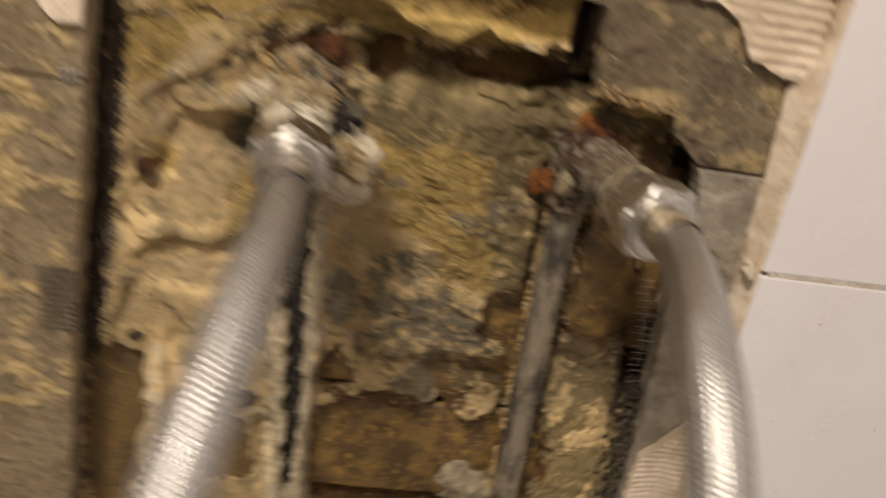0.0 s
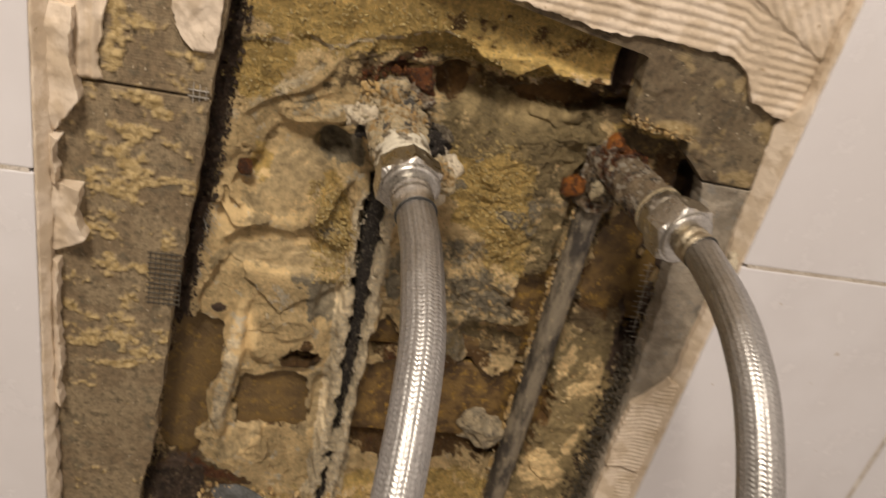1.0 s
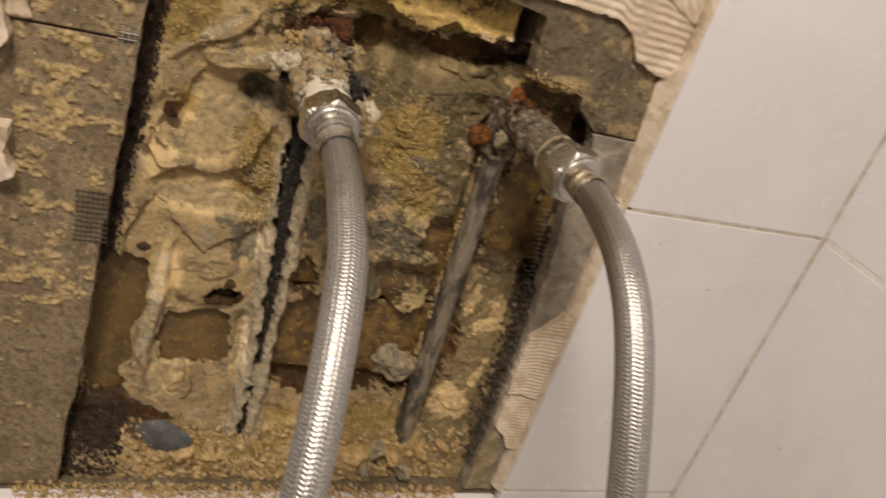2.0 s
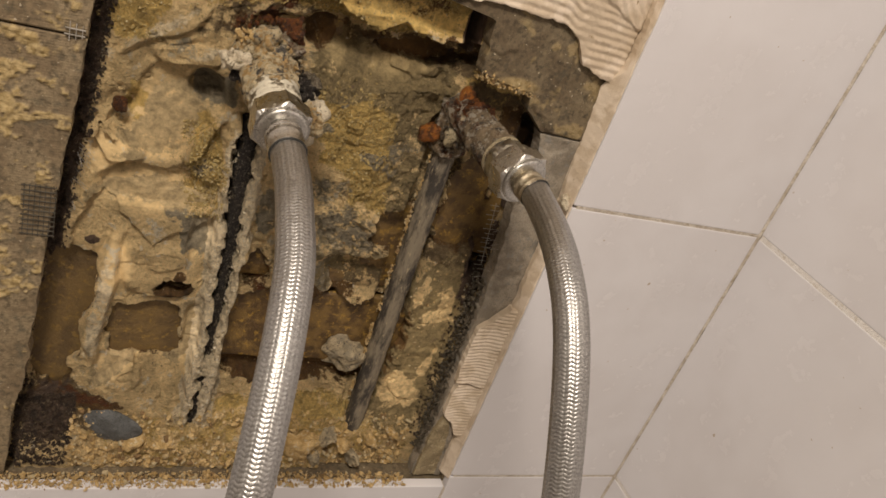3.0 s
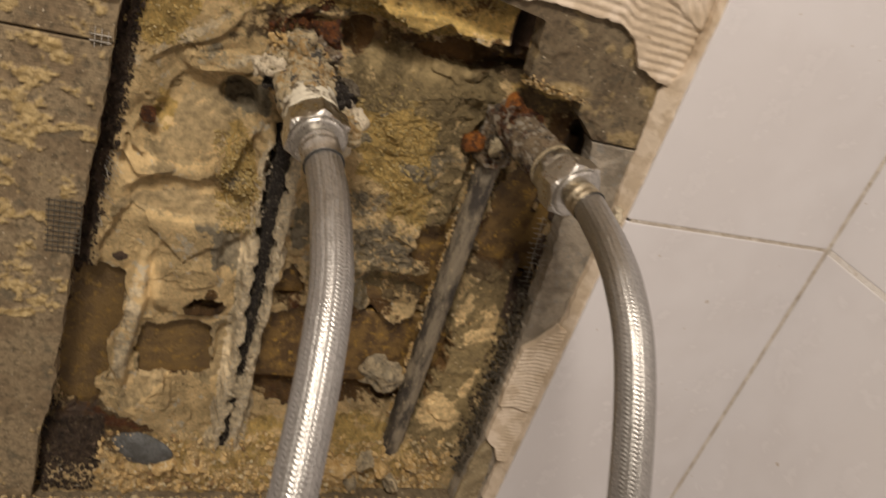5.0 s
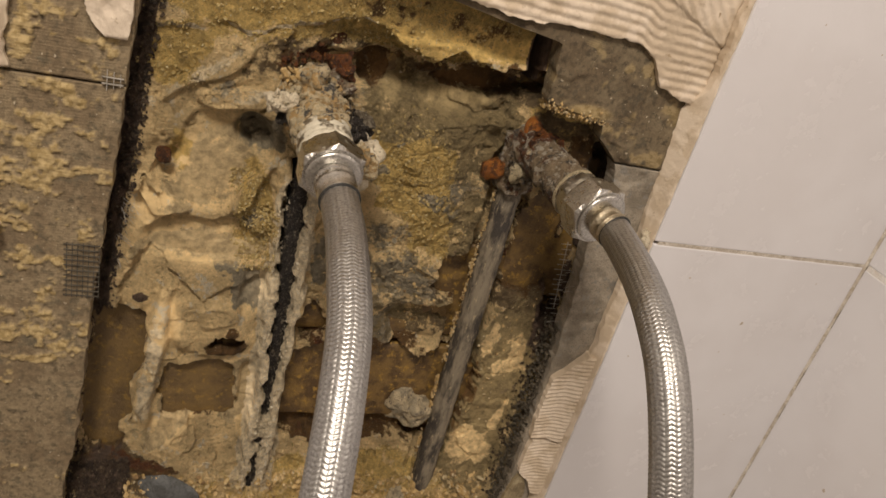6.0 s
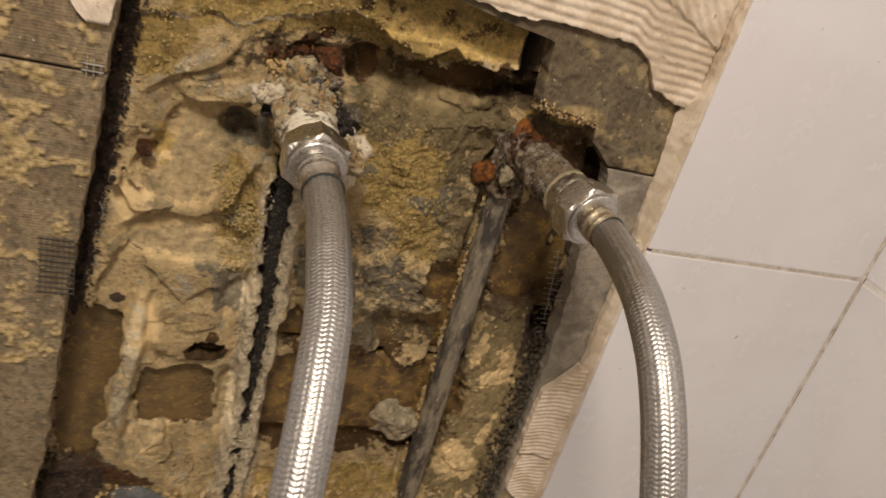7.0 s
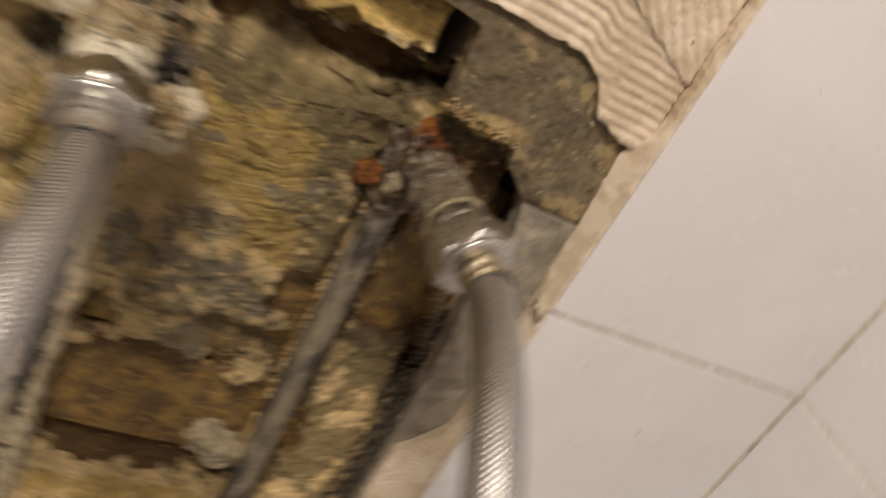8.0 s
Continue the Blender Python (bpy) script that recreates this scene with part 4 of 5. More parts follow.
def fitting_one():
    f = empty("pipe_fitting", "brass pipe elbow thickly caked in white and dark crust", "pipe fitting", "fittings on the water pipes")
    body = lathe([(0.0, 0.011)] + [(0.002 + 0.046 * k, float(np.interp(k, [0, 0.25, 0.55, 1], [0.0165, 0.0175, 0.0142, 0.0125]))) for k in np.linspace(0, 1, 40)] + [(0.049, 0.010)], 48)
    crusty(body, 0.0022, 0.006, 1)
    part("body", body, MIXCRUST, f, smooth=True, m=along(A0, A1))
    part("collar", crusty(lathe(threaded(0.0130, 0.016, 4), 48), 0.0004, 0.003, 3), LIMED, f, "pale stained brass thread", True, along(at(A0, A1, 0.46), A1))
    bump = random.Random(11)
    for dx, dy, dz, r, mat in ((-0.011, 0.004, 0.002, 0.0065, BLACK), (0.013, 0.003, -0.001, 0.0085, RUSTCRUST), (0.014, 0.000, -0.008, 0.0085, MIXCRUST), (-0.004, 0.006, 0.012, 0.0085, MIXCRUST), (0.006, 0.008, 0.011, 0.008, RUSTCRUST), (-0.010, 0.002, 0.008, 0.0065, CRUST), (-0.014, 0.003, 0.004, 0.0060, PALECRUST), (-0.020, 0.004, 0.004, 0.0042, PALECRUST), (0.0185, -0.002, -0.010, 0.0080, MIXCRUST), (0.0195, 0.002, -0.019, 0.0080, PALECRUST), (0.0165, 0.008, -0.027, 0.0065, PALECRUST), (0.0185, 0.010, -0.034, 0.0055, PALECRUST), (0.0215, -0.010, -0.008, 0.0085, PALECRUST), (0.0215, -0.008, -0.018, 0.0095, PALECRUST), (0.0225, 0.000, -0.027, 0.0075, PALECRUST), (0.0205, -0.016, -0.012, 0.0070, MIXCRUST), (0.0175, -0.010, 0.001, 0.0062, BLACK), (0.020, -0.006, 0.005, 0.0045, GREYCRUST), (0.009, 0.014, 0.021, 0.0065, RUSTY)):
        p = pebble(r, bump, 0.85, 4, 0.95)
        c = at(A0, A1, 0.28) + Vector((dx, dy, dz))
        part("crust", crusty(p, 0.0005 if mat is PALECRUST else 0.0013, 0.0026, dx * 900), mat, f, smooth=True, m=Matrix.Translation(c))
    cake(f, at(A0, A1, 0.22), Vector((0.0, 0.0, 0.004)), (0.0185, 0.013, 0.013), 420, MIXCRUST, 1)
    cake(f, at(A0, A1, 0.25), Vector((0.008, 0.0, -0.002)), (0.012, 0.010, 0.012), 110, DARKCRUST, 2)
    cake(f, at(A0, A1, 0.30), Vector((0.015, 0.0, 0.000)), (0.006, 0.007, 0.008), 110, BLACK, 8)
    cake(f, at(A0, A1, 0.22), Vector((-0.013, 0.0, -0.002)), (0.006, 0.006, 0.007), 60, BLACK, 9)
    cake(f, at(A0, A1, 0.34), Vector((0.016, 0.0, -0.012)), (0.006, 0.006, 0.009), 120, PALECRUST, 10)
    cake(f, at(A0, A1, 0.26), Vector((-0.014, -0.002, 0.006)), (0.009, 0.005, 0.004), 36, PALECRUST, 11)
    cake(f, at(A0, A1, 0.05), Vector((-0.002, 0.0, 0.014)), (0.015, 0.008, 0.008), 150, RUSTY, 3)
    cake(f, at(A0, A1, 0.15), Vector((0.000, 0.0, 0.012)), (0.018, 0.008, 0.006), 260, CRUMB, 4)
    return f


def fitting_two():
    f = empty("pipe_fitting", "corroded brass elbow with rust and limescale on it", "pipe fitting", "fittings on the water pipes")
    body = lathe([(0.0, 0.008)] + [(0.001 + 0.054 * k, 0.0105 + 0.0016 * k) for k in np.linspace(0, 1, 44)] + [(0.056, 0.009)], 44)
    part("body", crusty(body, 0.0018, 0.005, 5), RUSTCRUST, f, smooth=True, m=along(B0 + Vector((0, 0.004, 0)), B1))
    elbow = lathe([(0, 0.0092)] + [(0.034 * k, 0.0105) for k in np.linspace(0.05, 0.95, 26)] + [(0.034, 0.0085)], 40)
    part("elbow", crusty(elbow, 0.0018, 0.005, 6), RUSTCRUST, f, smooth=True, m=along((PIPE_X, 0.0325, 1.308), (PIPE_X - 0.0005, 0.031, 1.342)))
    part("valve_hex", crusty(hexnut(0.0235, 0.012), 0.0003, 0.004, 2), NICKEL, f, "bright worn hexagon with dark reflections", True, along(at(B0, B1, 0.60), B1) @ pose(0, 0, 0, 0, 0, 12))
    part("washer", lathe([(0, 0.0118), (0.0004, 0.0128), (0.0014, 0.0128), (0.0018, 0.0118)], 48), CRUST, f, "pale limescale ring", True, along(at(B0, B1, 0.575), B1))
    bump = random.Random(12)
    for dx, dy, dz, r, mat in ((0.002, -0.006, 0.010, 0.0055, RUSTY), (-0.002, -0.010, 0.004, 0.0045, CRUST), (0.007, -0.012, 0.007, 0.005, DARKCRUST), (-0.004, -0.006, -0.010, 0.006, CRUST), (0.004, -0.008, -0.004, 0.0055, CRUST)):
        p = pebble(r, bump, 0.8, 3, 0.7)
        part("crust", crusty(p, 0.0008, 0.002, dx * 700), mat, f, smooth=True, m=Matrix.Translation(Vector((PIPE_X, 0.0255, 1.333)) + Vector((dx, dy, dz))))
    cake(f, Vector((PIPE_X, 0.024, 1.338)), Vector((0.004, -0.004, 0.004)), (0.013, 0.012, 0.007), 120, RUSTY, 5)
    cake(f, Vector((PIPE_X, 0.024, 1.326)), Vector((0.0, -0.002, 0.0)), (0.011, 0.009, 0.012), 120, DARKCRUST, 6)
    cake(f, Vector((PIPE_X, 0.022, 1.330)), Vector((0.003, -0.002, 0.0)), (0.010, 0.008, 0.010), 40, CRUST, 7)
    return f


fitting_one()
fitting_two()


# ---- braided hoses ----
def spline(knots, n):
    """An even run of points on a Catmull-Rom curve."""
    k = [Vector(p) for p in knots]
    k = [2 * k[0] - k[1]] + k + [2 * k[-1] - k[-2]]
    fine = []
    for i in range(1, len(k) - 2):
        for j in range(60):
            s = j / 60
            fine.append(0.5 * ((2 * k[i]) + (k[i + 1] - k[i - 1]) * s + (2 * k[i - 1] - 5 * k[i] + 4 * k[i + 1] - k[i + 2]) * s * s + (3 * k[i] - k[i - 1] - 3 * k[i + 1] + k[i + 2]) * s ** 3))
    fine.append(k[-2])
    far = np.cumsum([0] + [(b - a).length for a, b in zip(fine, fine[1:])])
    even = np.linspace(0, far[-1], n)
    arr = np.array([tuple(p) for p in fine])
    return np.stack([np.interp(even, far, arr[:, c]) for c in range(3)], 1), far[-1]


def braid(knots, radius, parent, visible):
    """The woven steel sleeve: columns of oblique strands that lean to and fro like a herringbone."""
    path, length = spline(knots, 900)
    n = int(min(visible, length) / 0.00027)
    rows = np.interp(np.linspace(0, min(visible, length), n), np.linspace(0, length, 900), np.arange(900))
    pts = np.stack([np.interp(rows, np.arange(900), path[:, c]) for c in range(3)], 1)
    tan = np.gradient(pts, axis=0)
    tan /= np.linalg.norm(tan, axis=1)[:, None]
    side = np.cross(tan, np.array([1.0, 0.0, 0.0]))
    side /= np.linalg.norm(side, axis=1)[:, None]
    up = np.cross(tan, side)
    sides = 200
    th = np.linspace(0, 2 * math.pi, sides, endpoint=False)[None, :]
    s = np.linspace(0, min(visible, length), n)[:, None]
    columns, pitch = 22, 0.0017
    f = columns * th / (2 * math.pi)
    lean = np.where(np.floor(f) % 2 > 0, 1.0, -1.0)
    f = f - np.floor(f)
    q = s / pitch + lean * 0.55 * (f - 0.5)
    q = q - np.floor(q)
    wire = np.abs(np.sin(2 * math.pi * 2 * q)) * 0.07
    lift = np.sqrt(np.maximum(0, 1 - (2 * q - 1) ** 2)) * (0.45 + 0.55 * np.sin(math.pi * f) ** 0.7)
    r = radius - 0.00036 + 0.00036 * (lift + wire)
    v = pts[:, None, :] + r[..., None] * (np.cos(th)[..., None] * side[:, None, :] + np.sin(th)[..., None] * up[:, None, :])
    i, j = np.meshgrid(np.arange(sides), np.arange(n - 1))
    q = np.stack([j * sides + i, j * sides + (i + 1) % sides, (j + 1) * sides + (i + 1) % sides, (j + 1) * sides + i], -1).reshape(-1, 4)
    return raw("braid", v.reshape(-1, 3), q, STEEL, parent, "woven stainless steel braid", True)


def hose(start, nut_from, knots, nut_width, label, turn):
    h = empty("flexible_hose", label, "flexible hose", "braided hoses on the pipe fittings")
    axis = along(nut_from, start)
    reach = (Vector(start) - Vector(nut_from)).length
    nut = part("nut", hexnut(nut_width, 0.0135, 0.0016), NICKEL, h, "bright chamfered hexagon nut", False, axis @ pose(0, 0, 0, 0, 0, turn))
    part("flange", lathe([(0, nut_width * 0.44), (0.0003, nut_width * 0.46), (0.0016, nut_width * 0.46), (0.002, nut_width * 0.40)], 48), NICKEL, nut, smooth=True, m=axis @ Matrix.Translation((0, 0, 0.0133)))
    sleeve = [(0.012, 0.0078), (0.0165, 0.0080), (0.0170, 0.0088), (0.0190, 0.0089), (0.0195, 0.0084), (0.0215, 0.0084), (0.0222, 0.0089), (0.0235, 0.0089), (0.0240, 0.0085), (reach - 0.001, 0.0086), (reach, 0.0084)]
    ferrule = part("ferrule", lathe(sleeve, 56), STAINED if turn else NICKEL, h, "crimped metal ferrule", True, axis)
    part("ring", lathe([(0, 0.0085), (0.0002, 0.0089), (0.0008, 0.0089), (0.001, 0.0085)], 48), RUBBER, ferrule, "thin dark ring", True, axis @ Matrix.Translation((0, 0, reach - 0.0002)))
    braid(knots, 0.0081, h, 0.26)
    path, length = spline(knots, 300)
    tail = path[int(300 * 0.259 / length):]
    bm = bmesh.new()
    rings = [[bm.verts.new(Vector(c) + Vector((0.0079 * math.cos(a), 0.0079 * math.sin(a), 0))) for a in np.linspace(0, 2 * math.pi, 24, endpoint=False)] for c in tail]
    for a, b in zip(rings, rings[1:]):
        for i in range(24):
            bm.faces.new((a[i], a[(i + 1) % 24], b[(i + 1) % 24], b[i]))
    part("lower_sleeve", bm, STEEL, h, smooth=True)
    part("end_nut", hexnut(nut_width, 0.018, 0.0016), NICKEL, h, "hexagon nut at the hanging end", False, along(tail[-1], tail[-1] - np.array([0, 0, 0.1])))
    return h


hose(A1, at(A0, A1, 0.655), [tuple(A1), (-0.194, -0.082, 1.3310), (-0.195, -0.105, 1.327), (-0.196, -0.127, 1.320), (-0.199, -0.149, 1.309), (-0.203, -0.171, 1.291), (-0.208, -0.194, 1.265), (-0.214, -0.216, 1.229), (-0.219, -0.232, 1.18), (-0.221, -0.24, 1.12), (-0.222, -0.243, 1.03), (-0.222, -0.243, 0.93)], 0.0265, "braided steel hose hanging from the crusted elbow", 0)
hose(B1, at(B0, B1, 0.70), [tuple(B1), (-0.0640, -0.074, 1.3305), (-0.0690, -0.097, 1.3315), (-0.074, -0.121, 1.3295), (-0.076, -0.145, 1.318), (-0.076, -0.168, 1.293), (-0.074, -0.192, 1.252), (-0.070, -0.212, 1.20), (-0.067, -0.222, 1.14), (-0.066, -0.226, 1.04), (-0.066, -0.226, 0.94)], 0.0288, "braided steel hose curving down from the corroded elbow", 20)


# ---- rusty screws ----
def screw(place, r, said, rust):
    ob = empty("rusty_screw", said, "screw", "rusty screws in the mortar")
    head = pebble(r, random.Random(int(place[0] * -1000)), 0.8, 3, 0.35)
    part("head", crusty(head, 0.0007, 0.003, 9), rust, ob, smooth=True, m=Matrix.Translation(place))
    part("shank", lathe([(0, r * 0.4), (0.012, r * 0.4)], 16), RUSTY, ob, smooth=True, m=along(place, Vector(place) + Vector((0, 1, 0))))


screw((-0.2675, 0.0270, 1.3045), 0.0045, "dark red rusted screw head sunk in cream mortar", RUSTY)
screw((-0.0945, 0.0310, 1.3190), 0.0075, "orange rusted bolt beside the pipe elbow", ORANGE)
screw((-0.0800, 0.0300, 1.3455), 0.0065, "orange red rusted bolt above the pipe elbow", ORANGE)

# ---- loose rubble ----
rnd = random.Random(21)
rock = tagged(part("rubble_lump", crusty(pebble(0.0150, rnd, 0.8, 4, 0.5), 0.0012, 0.004, 3), CHUNK, m=Matrix.Translation((-0.100, 0.042, 1.137))), "pitted grey mortar lump lodged beside the pipe", "rubble", "loose lumps in the hole")
for x, y, z, r, flat, mat in ((-0.1185, 0.0235, 1.0590, 0.0135, 0.42, CRUMB), (-0.2350, 0.0265, 1.0600, 0.0070, 0.6, CRUMB), (-0.2150, 0.0260, 1.0585, 0.0065, 0.7, CRUMB), (-0.0870, 0.0255, 1.0600, 0.0075, 0.5, CRUMB), (-0.0640, 0.0270, 1.0630, 0.0065, 0.6, CRUMB), (-0.1000, 0.0270, 1.0660, 0.0080, 0.5, CHUNK), (-0.1060, 0.0240, 1.0480, 0.0070, 0.7, CHUNK), (-0.0500, 0.0270, 1.0720, 0.0060, 0.6, CRUMB), (-0.0760, 0.0240, 1.0480, 0.0080, 0.6, CHUNK)):
    ob = part("rubble_lump", crusty(pebble(r, rnd, flat, 3, 0.6), 0.0006, 0.003, x * 500), mat, m=Matrix.Translation((x, y - 0.003, z)))
    tagged(ob, "small broken mortar lump resting on the board edge", "rubble", "loose lumps in the hole")
stone = pebble(0.0140, random.Random(4), 0.5, 4, 0.15)
tagged(part("stone", stone, SLATE, smooth=True, m=Matrix.Translation((-0.2510, 0.0262, 1.0700)) @ Matrix.Diagonal((1.75, 0.6, 1.0, 1))), "smooth blue grey stone bedded at the bottom", "stone")


GRID_X, GRID_Z = np.linspace(-0.32, -0.012, 330), np.linspace(1.03, 1.42, 420)
FACE = mortar(*np.meshgrid(GRID_X, GRID_Z))


def face_y(x, z):
    return float(FACE[int(np.clip(np.searchsorted(GRID_Z, z), 0, 419)), int(np.clip(np.searchsorted(GRID_X, x), 0, 329))])


def on_foot(r):
    x, z = r.uniform(-0.276, -0.036), 1.039 + 0.045 * r.random() ** 1.8
    y = face_y(x, z)
    return Vector((x, y - 0.0008, z))


def on_sill(r):
    return Vector((r.uniform(-0.335, -0.035), r.uniform(0.0, 0.0125), 1.0375 + 0.0035 * r.random()))


v, f = scatter(5200, on_foot, lambda r: 0.0003 + 0.0024 * r.random() ** 8.0, 31)
tagged(raw("crumbs", v, f, CRUMB), "yellow mortar crumbs heaped at the bottom of the hole", "rubble", kind="stuff")
v, f = scatter(3600, on_sill, lambda r: 0.0003 + 0.0018 * r.random() ** 6.0, 32)
tagged(raw("crumbs", v, f, CRUMB), "mortar crumbs lying along the tile edge", "rubble", kind="stuff")


PALE_YELLOW = fields["yellow"](*np.meshgrid(GRID_X, GRID_Z))


def on_sand(r):
    """A spot on the mortar, oftener where it is sandy."""
    while True:
        x, z = r.choice(((r.uniform(-0.180, -0.095), r.uniform(1.245, 1.345)), (r.uniform(-0.235, -0.207), r.uniform(1.24, 1.30)), (r.uniform(-0.285, -0.10), r.uniform(1.34, 1.40)), (r.uniform(-0.285, -0.06), r.uniform(1.07, 1.13))))
        i, j = int(np.clip(np.searchsorted(GRID_Z, z), 0, 419)), int(np.clip(np.searchsorted(GRID_X, x), 0, 329))
        if PALE_YELLOW[i, j] * (0.4 + 0.7 * noise.noise(Vector((x, z, 0)) * 160)) > r.random():
            return Vector((x, float(FACE[i, j]) - 0.0001, z))


def on_lips(r):
    z = r.uniform(1.075, 1.30)
    x = CHASE_X + r.choice((-1, 1)) * (float(chase_half(z)) + r.uniform(-0.0012, 0.0050))
    return Vector((x, min(face_y(x, z), 0.031) - 0.0001, z))


def on_wrap(r):
    z = r.uniform(1.075, 1.31)
    return Vector((CHASE_X + float(chase_half(z)) * r.uniform(-0.9, 0.9), 0.0292 + 0.001 * r.random(), z))


def on_pipe(r):
    while True:
        z, way = r.uniform(1.075, 1.305), r.choice((-1, 1))
        if noise.noise(Vector((way * 5, 0, z * 60))) + 0.25 > r.random():
            return Vector((PIPE_X + way * (0.0072 + 0.0012 * r.random()), 0.0325 + 0.004 * r.random(), z))


def on_bed(r):
    x, z = r.uniform(-0.17, -0.04), r.uniform(1.095, 1.26)
    return Vector((x, face_y(x, z) - 0.0002, z))


v, f = scatter(4800, on_sand, lambda r: 0.00025 + 0.0008 * r.random() ** 2.5, 34)
tagged(raw("sand_grains", v, f, SANDGRAIN), "loose yellow sand grains clinging to the mortar", "sand", kind="stuff")
v, f = scatter(700, on_lips, lambda r: 0.00025 + 0.0007 * r.random() ** 2, 35)
tagged(raw("plaster_grains", v, f, PALECRUST), "white plaster grains along the black pipe", "plaster", kind="stuff")
v, f = scatter(900, on_wrap, lambda r: 0.0003 + 0.0008 * r.random() ** 2, 39)
tagged(raw("plaster_grains", v, f, GREYCRUST), "pale plaster flecks caught on the black wrap", "plaster", kind="stuff")
v, f = scatter(1100, on_pipe, lambda r: 0.0003 + 0.0009 * r.random() ** 2, 36)
tagged(raw("mortar_grains", v, f, CRUMB), "mortar grains caked along the copper pipe", "mortar", kind="stuff")
v, f = scatter(800, on_bed, lambda r: 0.0002 + 0.0010 * r.random() ** 3, 37)
tagged(raw("mortar_grains", v, f, CRUMB), "scattered mortar grains stuck on the bricks", "mortar", kind="stuff")


def on_notch(r):
    k = r.random()
    x = -0.084 + 0.036 * k
    return Vector((x, 0.0105 + 0.012 * r.random(), 1.3665 - 0.004 * k + 0.0014 * r.gauss(0, 1) - 0.0012))


v, f = scatter(900, on_notch, lambda r: 0.0002 + 0.0010 * r.random() ** 3, 43)
tagged(raw("mortar_grains", v, f, CRUMB), "pale mortar crust along the broken board edge", "mortar", kind="stuff")
torn = crusty(pebble(0.0048, random.Random(8), 0.7, 4, 0.9), 0.0010, 0.0022, 5)
tagged(part("grout_crumb", torn, PALECRUST, smooth=True, m=Matrix.Translation((-0.0025, 0.0050, 1.3010))), "torn yellowish grout crumb at the tile joint", "grout")
seam = empty("mesh_end", "white frayed mesh ends at the seam of the boards", "mesh")
for i in range(3):
    part("cord", box(-0.2925 + 0.0028 * i, -0.2922 + 0.0028 * i, 0.0108, 0.0118, 1.3395 + 0.001 * i, 1.3490 - 0.0008 * i), FIBRE, seam)
for i in range(2):
    part("cord", box(-0.2945, -0.2855, 0.0107, 0.0116, 1.3425 + 0.0030 * i, 1.3428 + 0.0030 * i), FIBRE, seam)


def on_strip_edge(r):
    z = r.uniform(1.06, 1.225)
    x = float(np.interp(z, [1.06, 1.09, 1.12, 1.2, 1.225], [-0.0260, -0.0240, -0.0245, -0.0265, -0.0275]))
    return Vector((x - 0.0045 * r.random() ** 1.5, 0.0145 + 0.018 * r.random(), z))


v, f = scatter(1500, on_strip_edge, lambda r: 0.0003 + 0.0011 * r.random() ** 2, 38)
tagged(raw("rotten_fill", v, f, GREYCRUST), "fuzzy grey rotten filling along the narrow board", "rubble", kind="stuff")


def in_slot(r):
    if r.random() < 0.45:
        z = r.uniform(1.040, 1.095)
        x = float(board_left(np.array([z]))[0]) + 0.001 + 0.034 * r.random() ** 1.5
    elif r.random() < 0.85:
        z = r.uniform(1.10, 1.40)
        x = float(board_left(np.array([z]))[0]) + r.uniform(0.0010, 0.0095)
    else:
        z = r.uniform(1.07, 1.29)
        x = r.uniform(-0.0335, -0.027)
    y = face_y(x, z)
    return Vector((x, y - 0.0004, z))


v, f = scatter(4200, in_slot, lambda r: 0.0003 + 0.0013 * r.random() ** 3, 33)
tagged(raw("dark_crumbs", v, f, ROT), "dark rotten crumbs in the gaps along the boards", "rubble", kind="stuff")


# ---- frayed glass fibres along the sawn board edges ----
def fibres(count, where, seed):
    r = random.Random(seed)
    verts, faces = [], []
    for _ in range(count):
        p, d = where(r)
        w = Vector((0, 0, 0.00013)) if abs(d.x) > abs(d.z) else Vector((0.00013, 0, 0))
        b = len(verts)
        for k in (0.0, 0.5, 1.0):
            c = p + d * k + Vector((0, -0.0012 * k * k, -0.0015 * k * k))
            verts += [tuple(c - w), tuple(c + w), tuple(c + Vector((0, 0.0003, 0)))]
        for k in (0, 3):
            for i in range(3):
                faces.append((b + k + i, b + k + (i + 1) % 3, b + k + 3 + (i + 1) % 3, b + k + 3 + i))
    return verts, faces


def left_edge(r):
    z = r.choice((1.272, 1.258, 1.243)) + r.uniform(-0.006, 0.006)
    x = float(board_left(np.array([z]))[0])
    return Vector((x + 0.006, 0.0275, z)), Vector((r.uniform(0.003, 0.008), r.uniform(-0.006, -0.003), r.uniform(-0.004, 0.0)))


def right_edge(r):
    z = r.uniform(1.215, 1.275)
    return Vector((-0.0285, r.uniform(0.014, 0.023), z)), Vector((r.uniform(-0.008, -0.003), r.uniform(0.0, 0.006), r.uniform(-0.001, 0.001)))


v, f = fibres(14, left_edge, 41)
tagged(raw("frayed_fibres", v, f, FIBRE), "frayed white glass fibres on the sawn board edge", "fibres", kind="stuff")
v, f = fibres(9, right_edge, 42)
tagged(raw("frayed_fibres", v, f, FIBRE), "frayed pale mesh fibres on the narrow board edge", "fibres", kind="stuff")

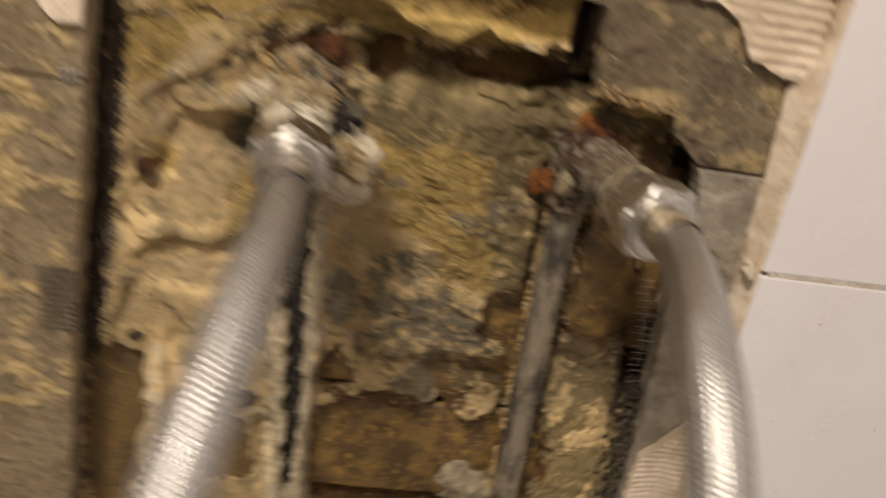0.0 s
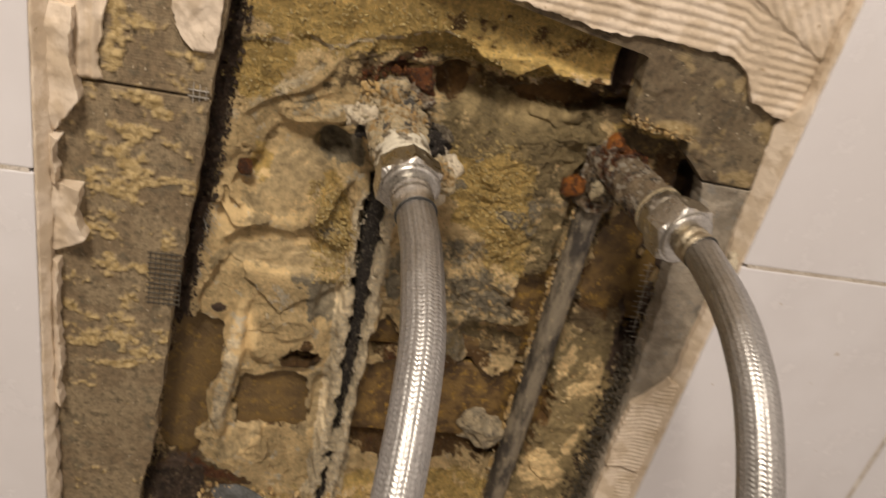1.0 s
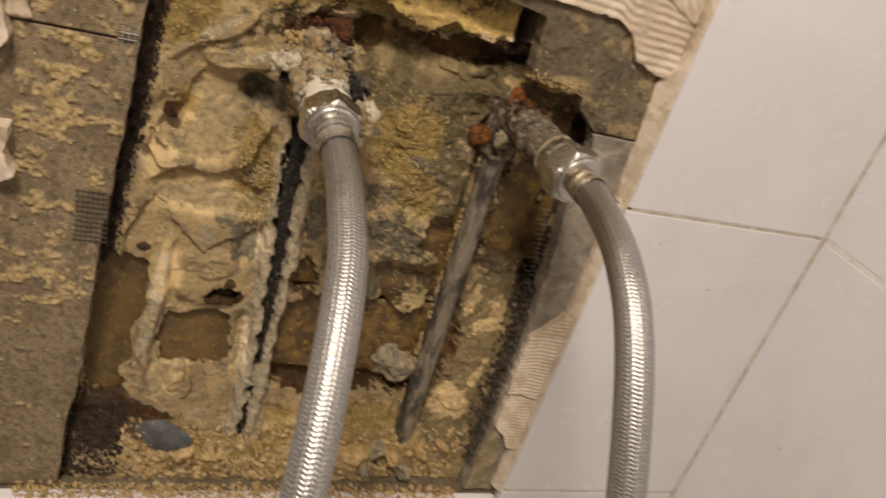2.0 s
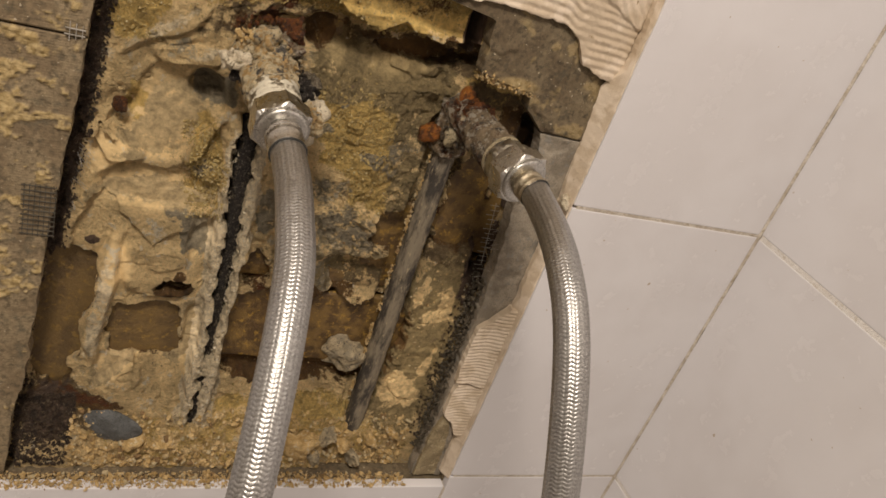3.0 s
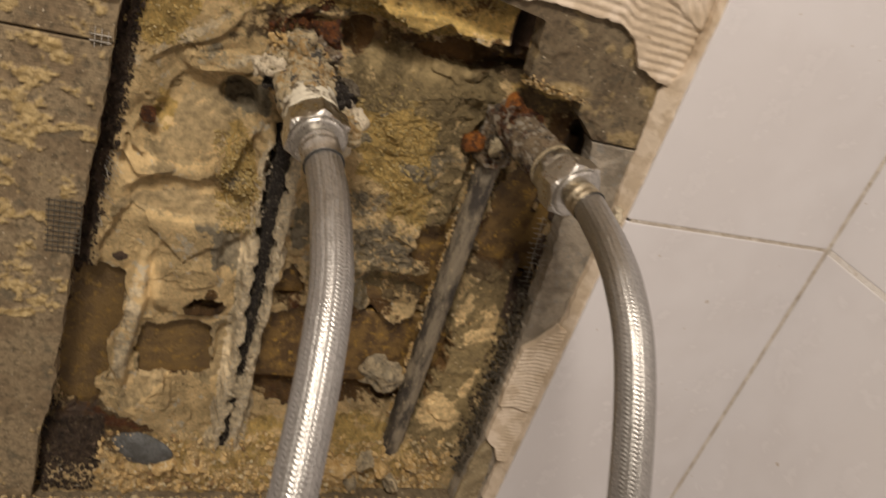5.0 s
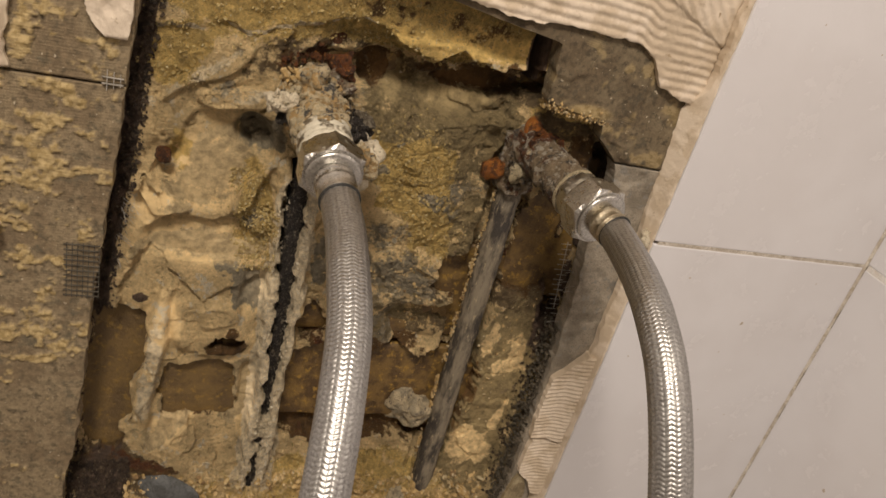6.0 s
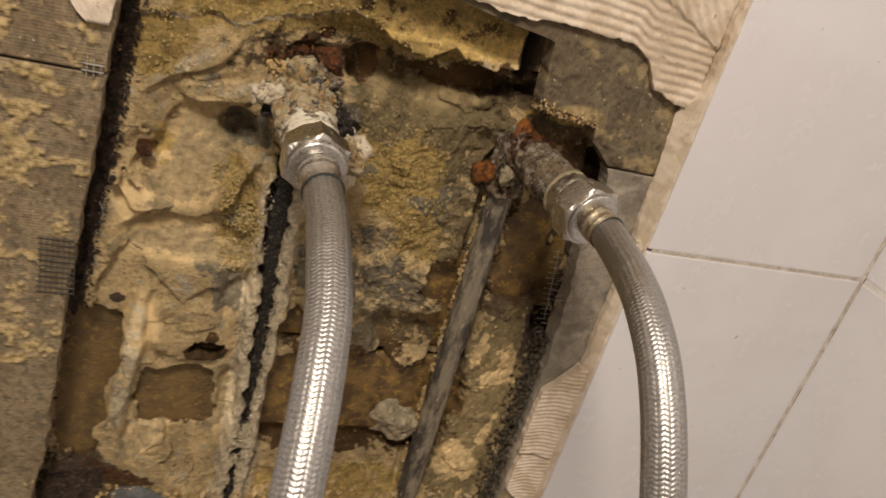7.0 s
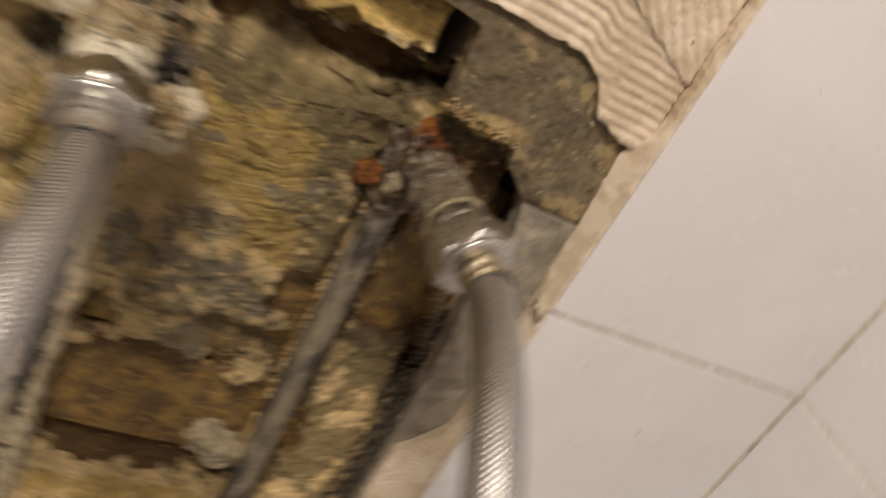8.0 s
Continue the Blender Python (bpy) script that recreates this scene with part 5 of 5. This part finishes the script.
ladder = empty("mesh_strip", "small pale ladder of frayed reinforcing mesh beside the gap", "mesh")
for i in range(14):
    k = i / 13
    x, z = -0.0355 + 0.0065 * k, 1.277 - 0.047 * k
    wob = 0.0012 * math.sin(i * 2.3)
    part("cord", box(x - 0.0035 + wob, x + 0.0032 + wob, 0.0295, 0.0299, z, z + 0.00032), FIBRE, ladder)
for dx in (0.0004,):
    b = box(-0.00016, 0.00016, -0.0002, 0.0002, 0.0, 0.049)
    part("cord", b, FIBRE, ladder, m=along((-0.0355 + dx, 0.0296, 1.279), (-0.0290 + dx, 0.0296, 1.231)))

# ---- ceiling lamp body ----
housing = part("ceiling_lamp", lathe([(0, 0.15), (0.002, 0.155), (0.022, 0.155), (0.024, 0.135)], 48), PLASTER, m=pose(*LAMP, TOP - 0.0245))
tagged(housing, "flat round white ceiling lamp housing with warm light", "ceiling lamp")
lamp_light.parent = housing

# ---- glazed tiles ----
def tile_mesh(width, gap=GAP):
    me = bpy.data.meshes.new("tile")
    bm = box(-width / 2 + GAP / 2, width / 2 - GAP / 2, 0, 0.0083, -TILE_H / 2 + gap / 2, TILE_H / 2 - gap / 2, 0.0009)
    bm.to_mesh(me)
    bm.free()
    me.materials.append(TILE)
    return me


whole, cut, east_tile = tile_mesh(TILE_W), tile_mesh(CORNER - RIGHT), tile_mesh(TILE_W, 0.0036)


def tile(mesh, m, parent):
    ob = new("tile", mesh)
    ob.parent, ob.matrix_basis = parent, m


for row in range(10):
    z = ROW - 4 * TILE_H + TILE_H * (row - 0.5) + 0.0
    if z + TILE_H / 2 > TOP or z < 0:
        continue
    tile(cut, pose((RIGHT + CORNER) / 2, 0, z), wall_north)
    for col in range(4):
        x = RIGHT - TILE_W * (col + 0.5)
        if col == 0 and ROW < z < ROW + 2 * TILE_H:
            continue
        tile(whole, pose(x, 0, z - (0.011 if col == 0 and ROW - TILE_H < z < ROW else 0)), wall_north)
    for col in range(5):
        tile(east_tile, pose(CORNER, -TILE_W * (col + 0.5), z, 0, 0, -90), wall_east)
wall_east.matrix_basis = Matrix.Translation((CORNER, 0, 0)) @ pose(0, 0, 0, 0, 0, 4.5) @ Matrix.Translation((-CORNER, 0, 0))
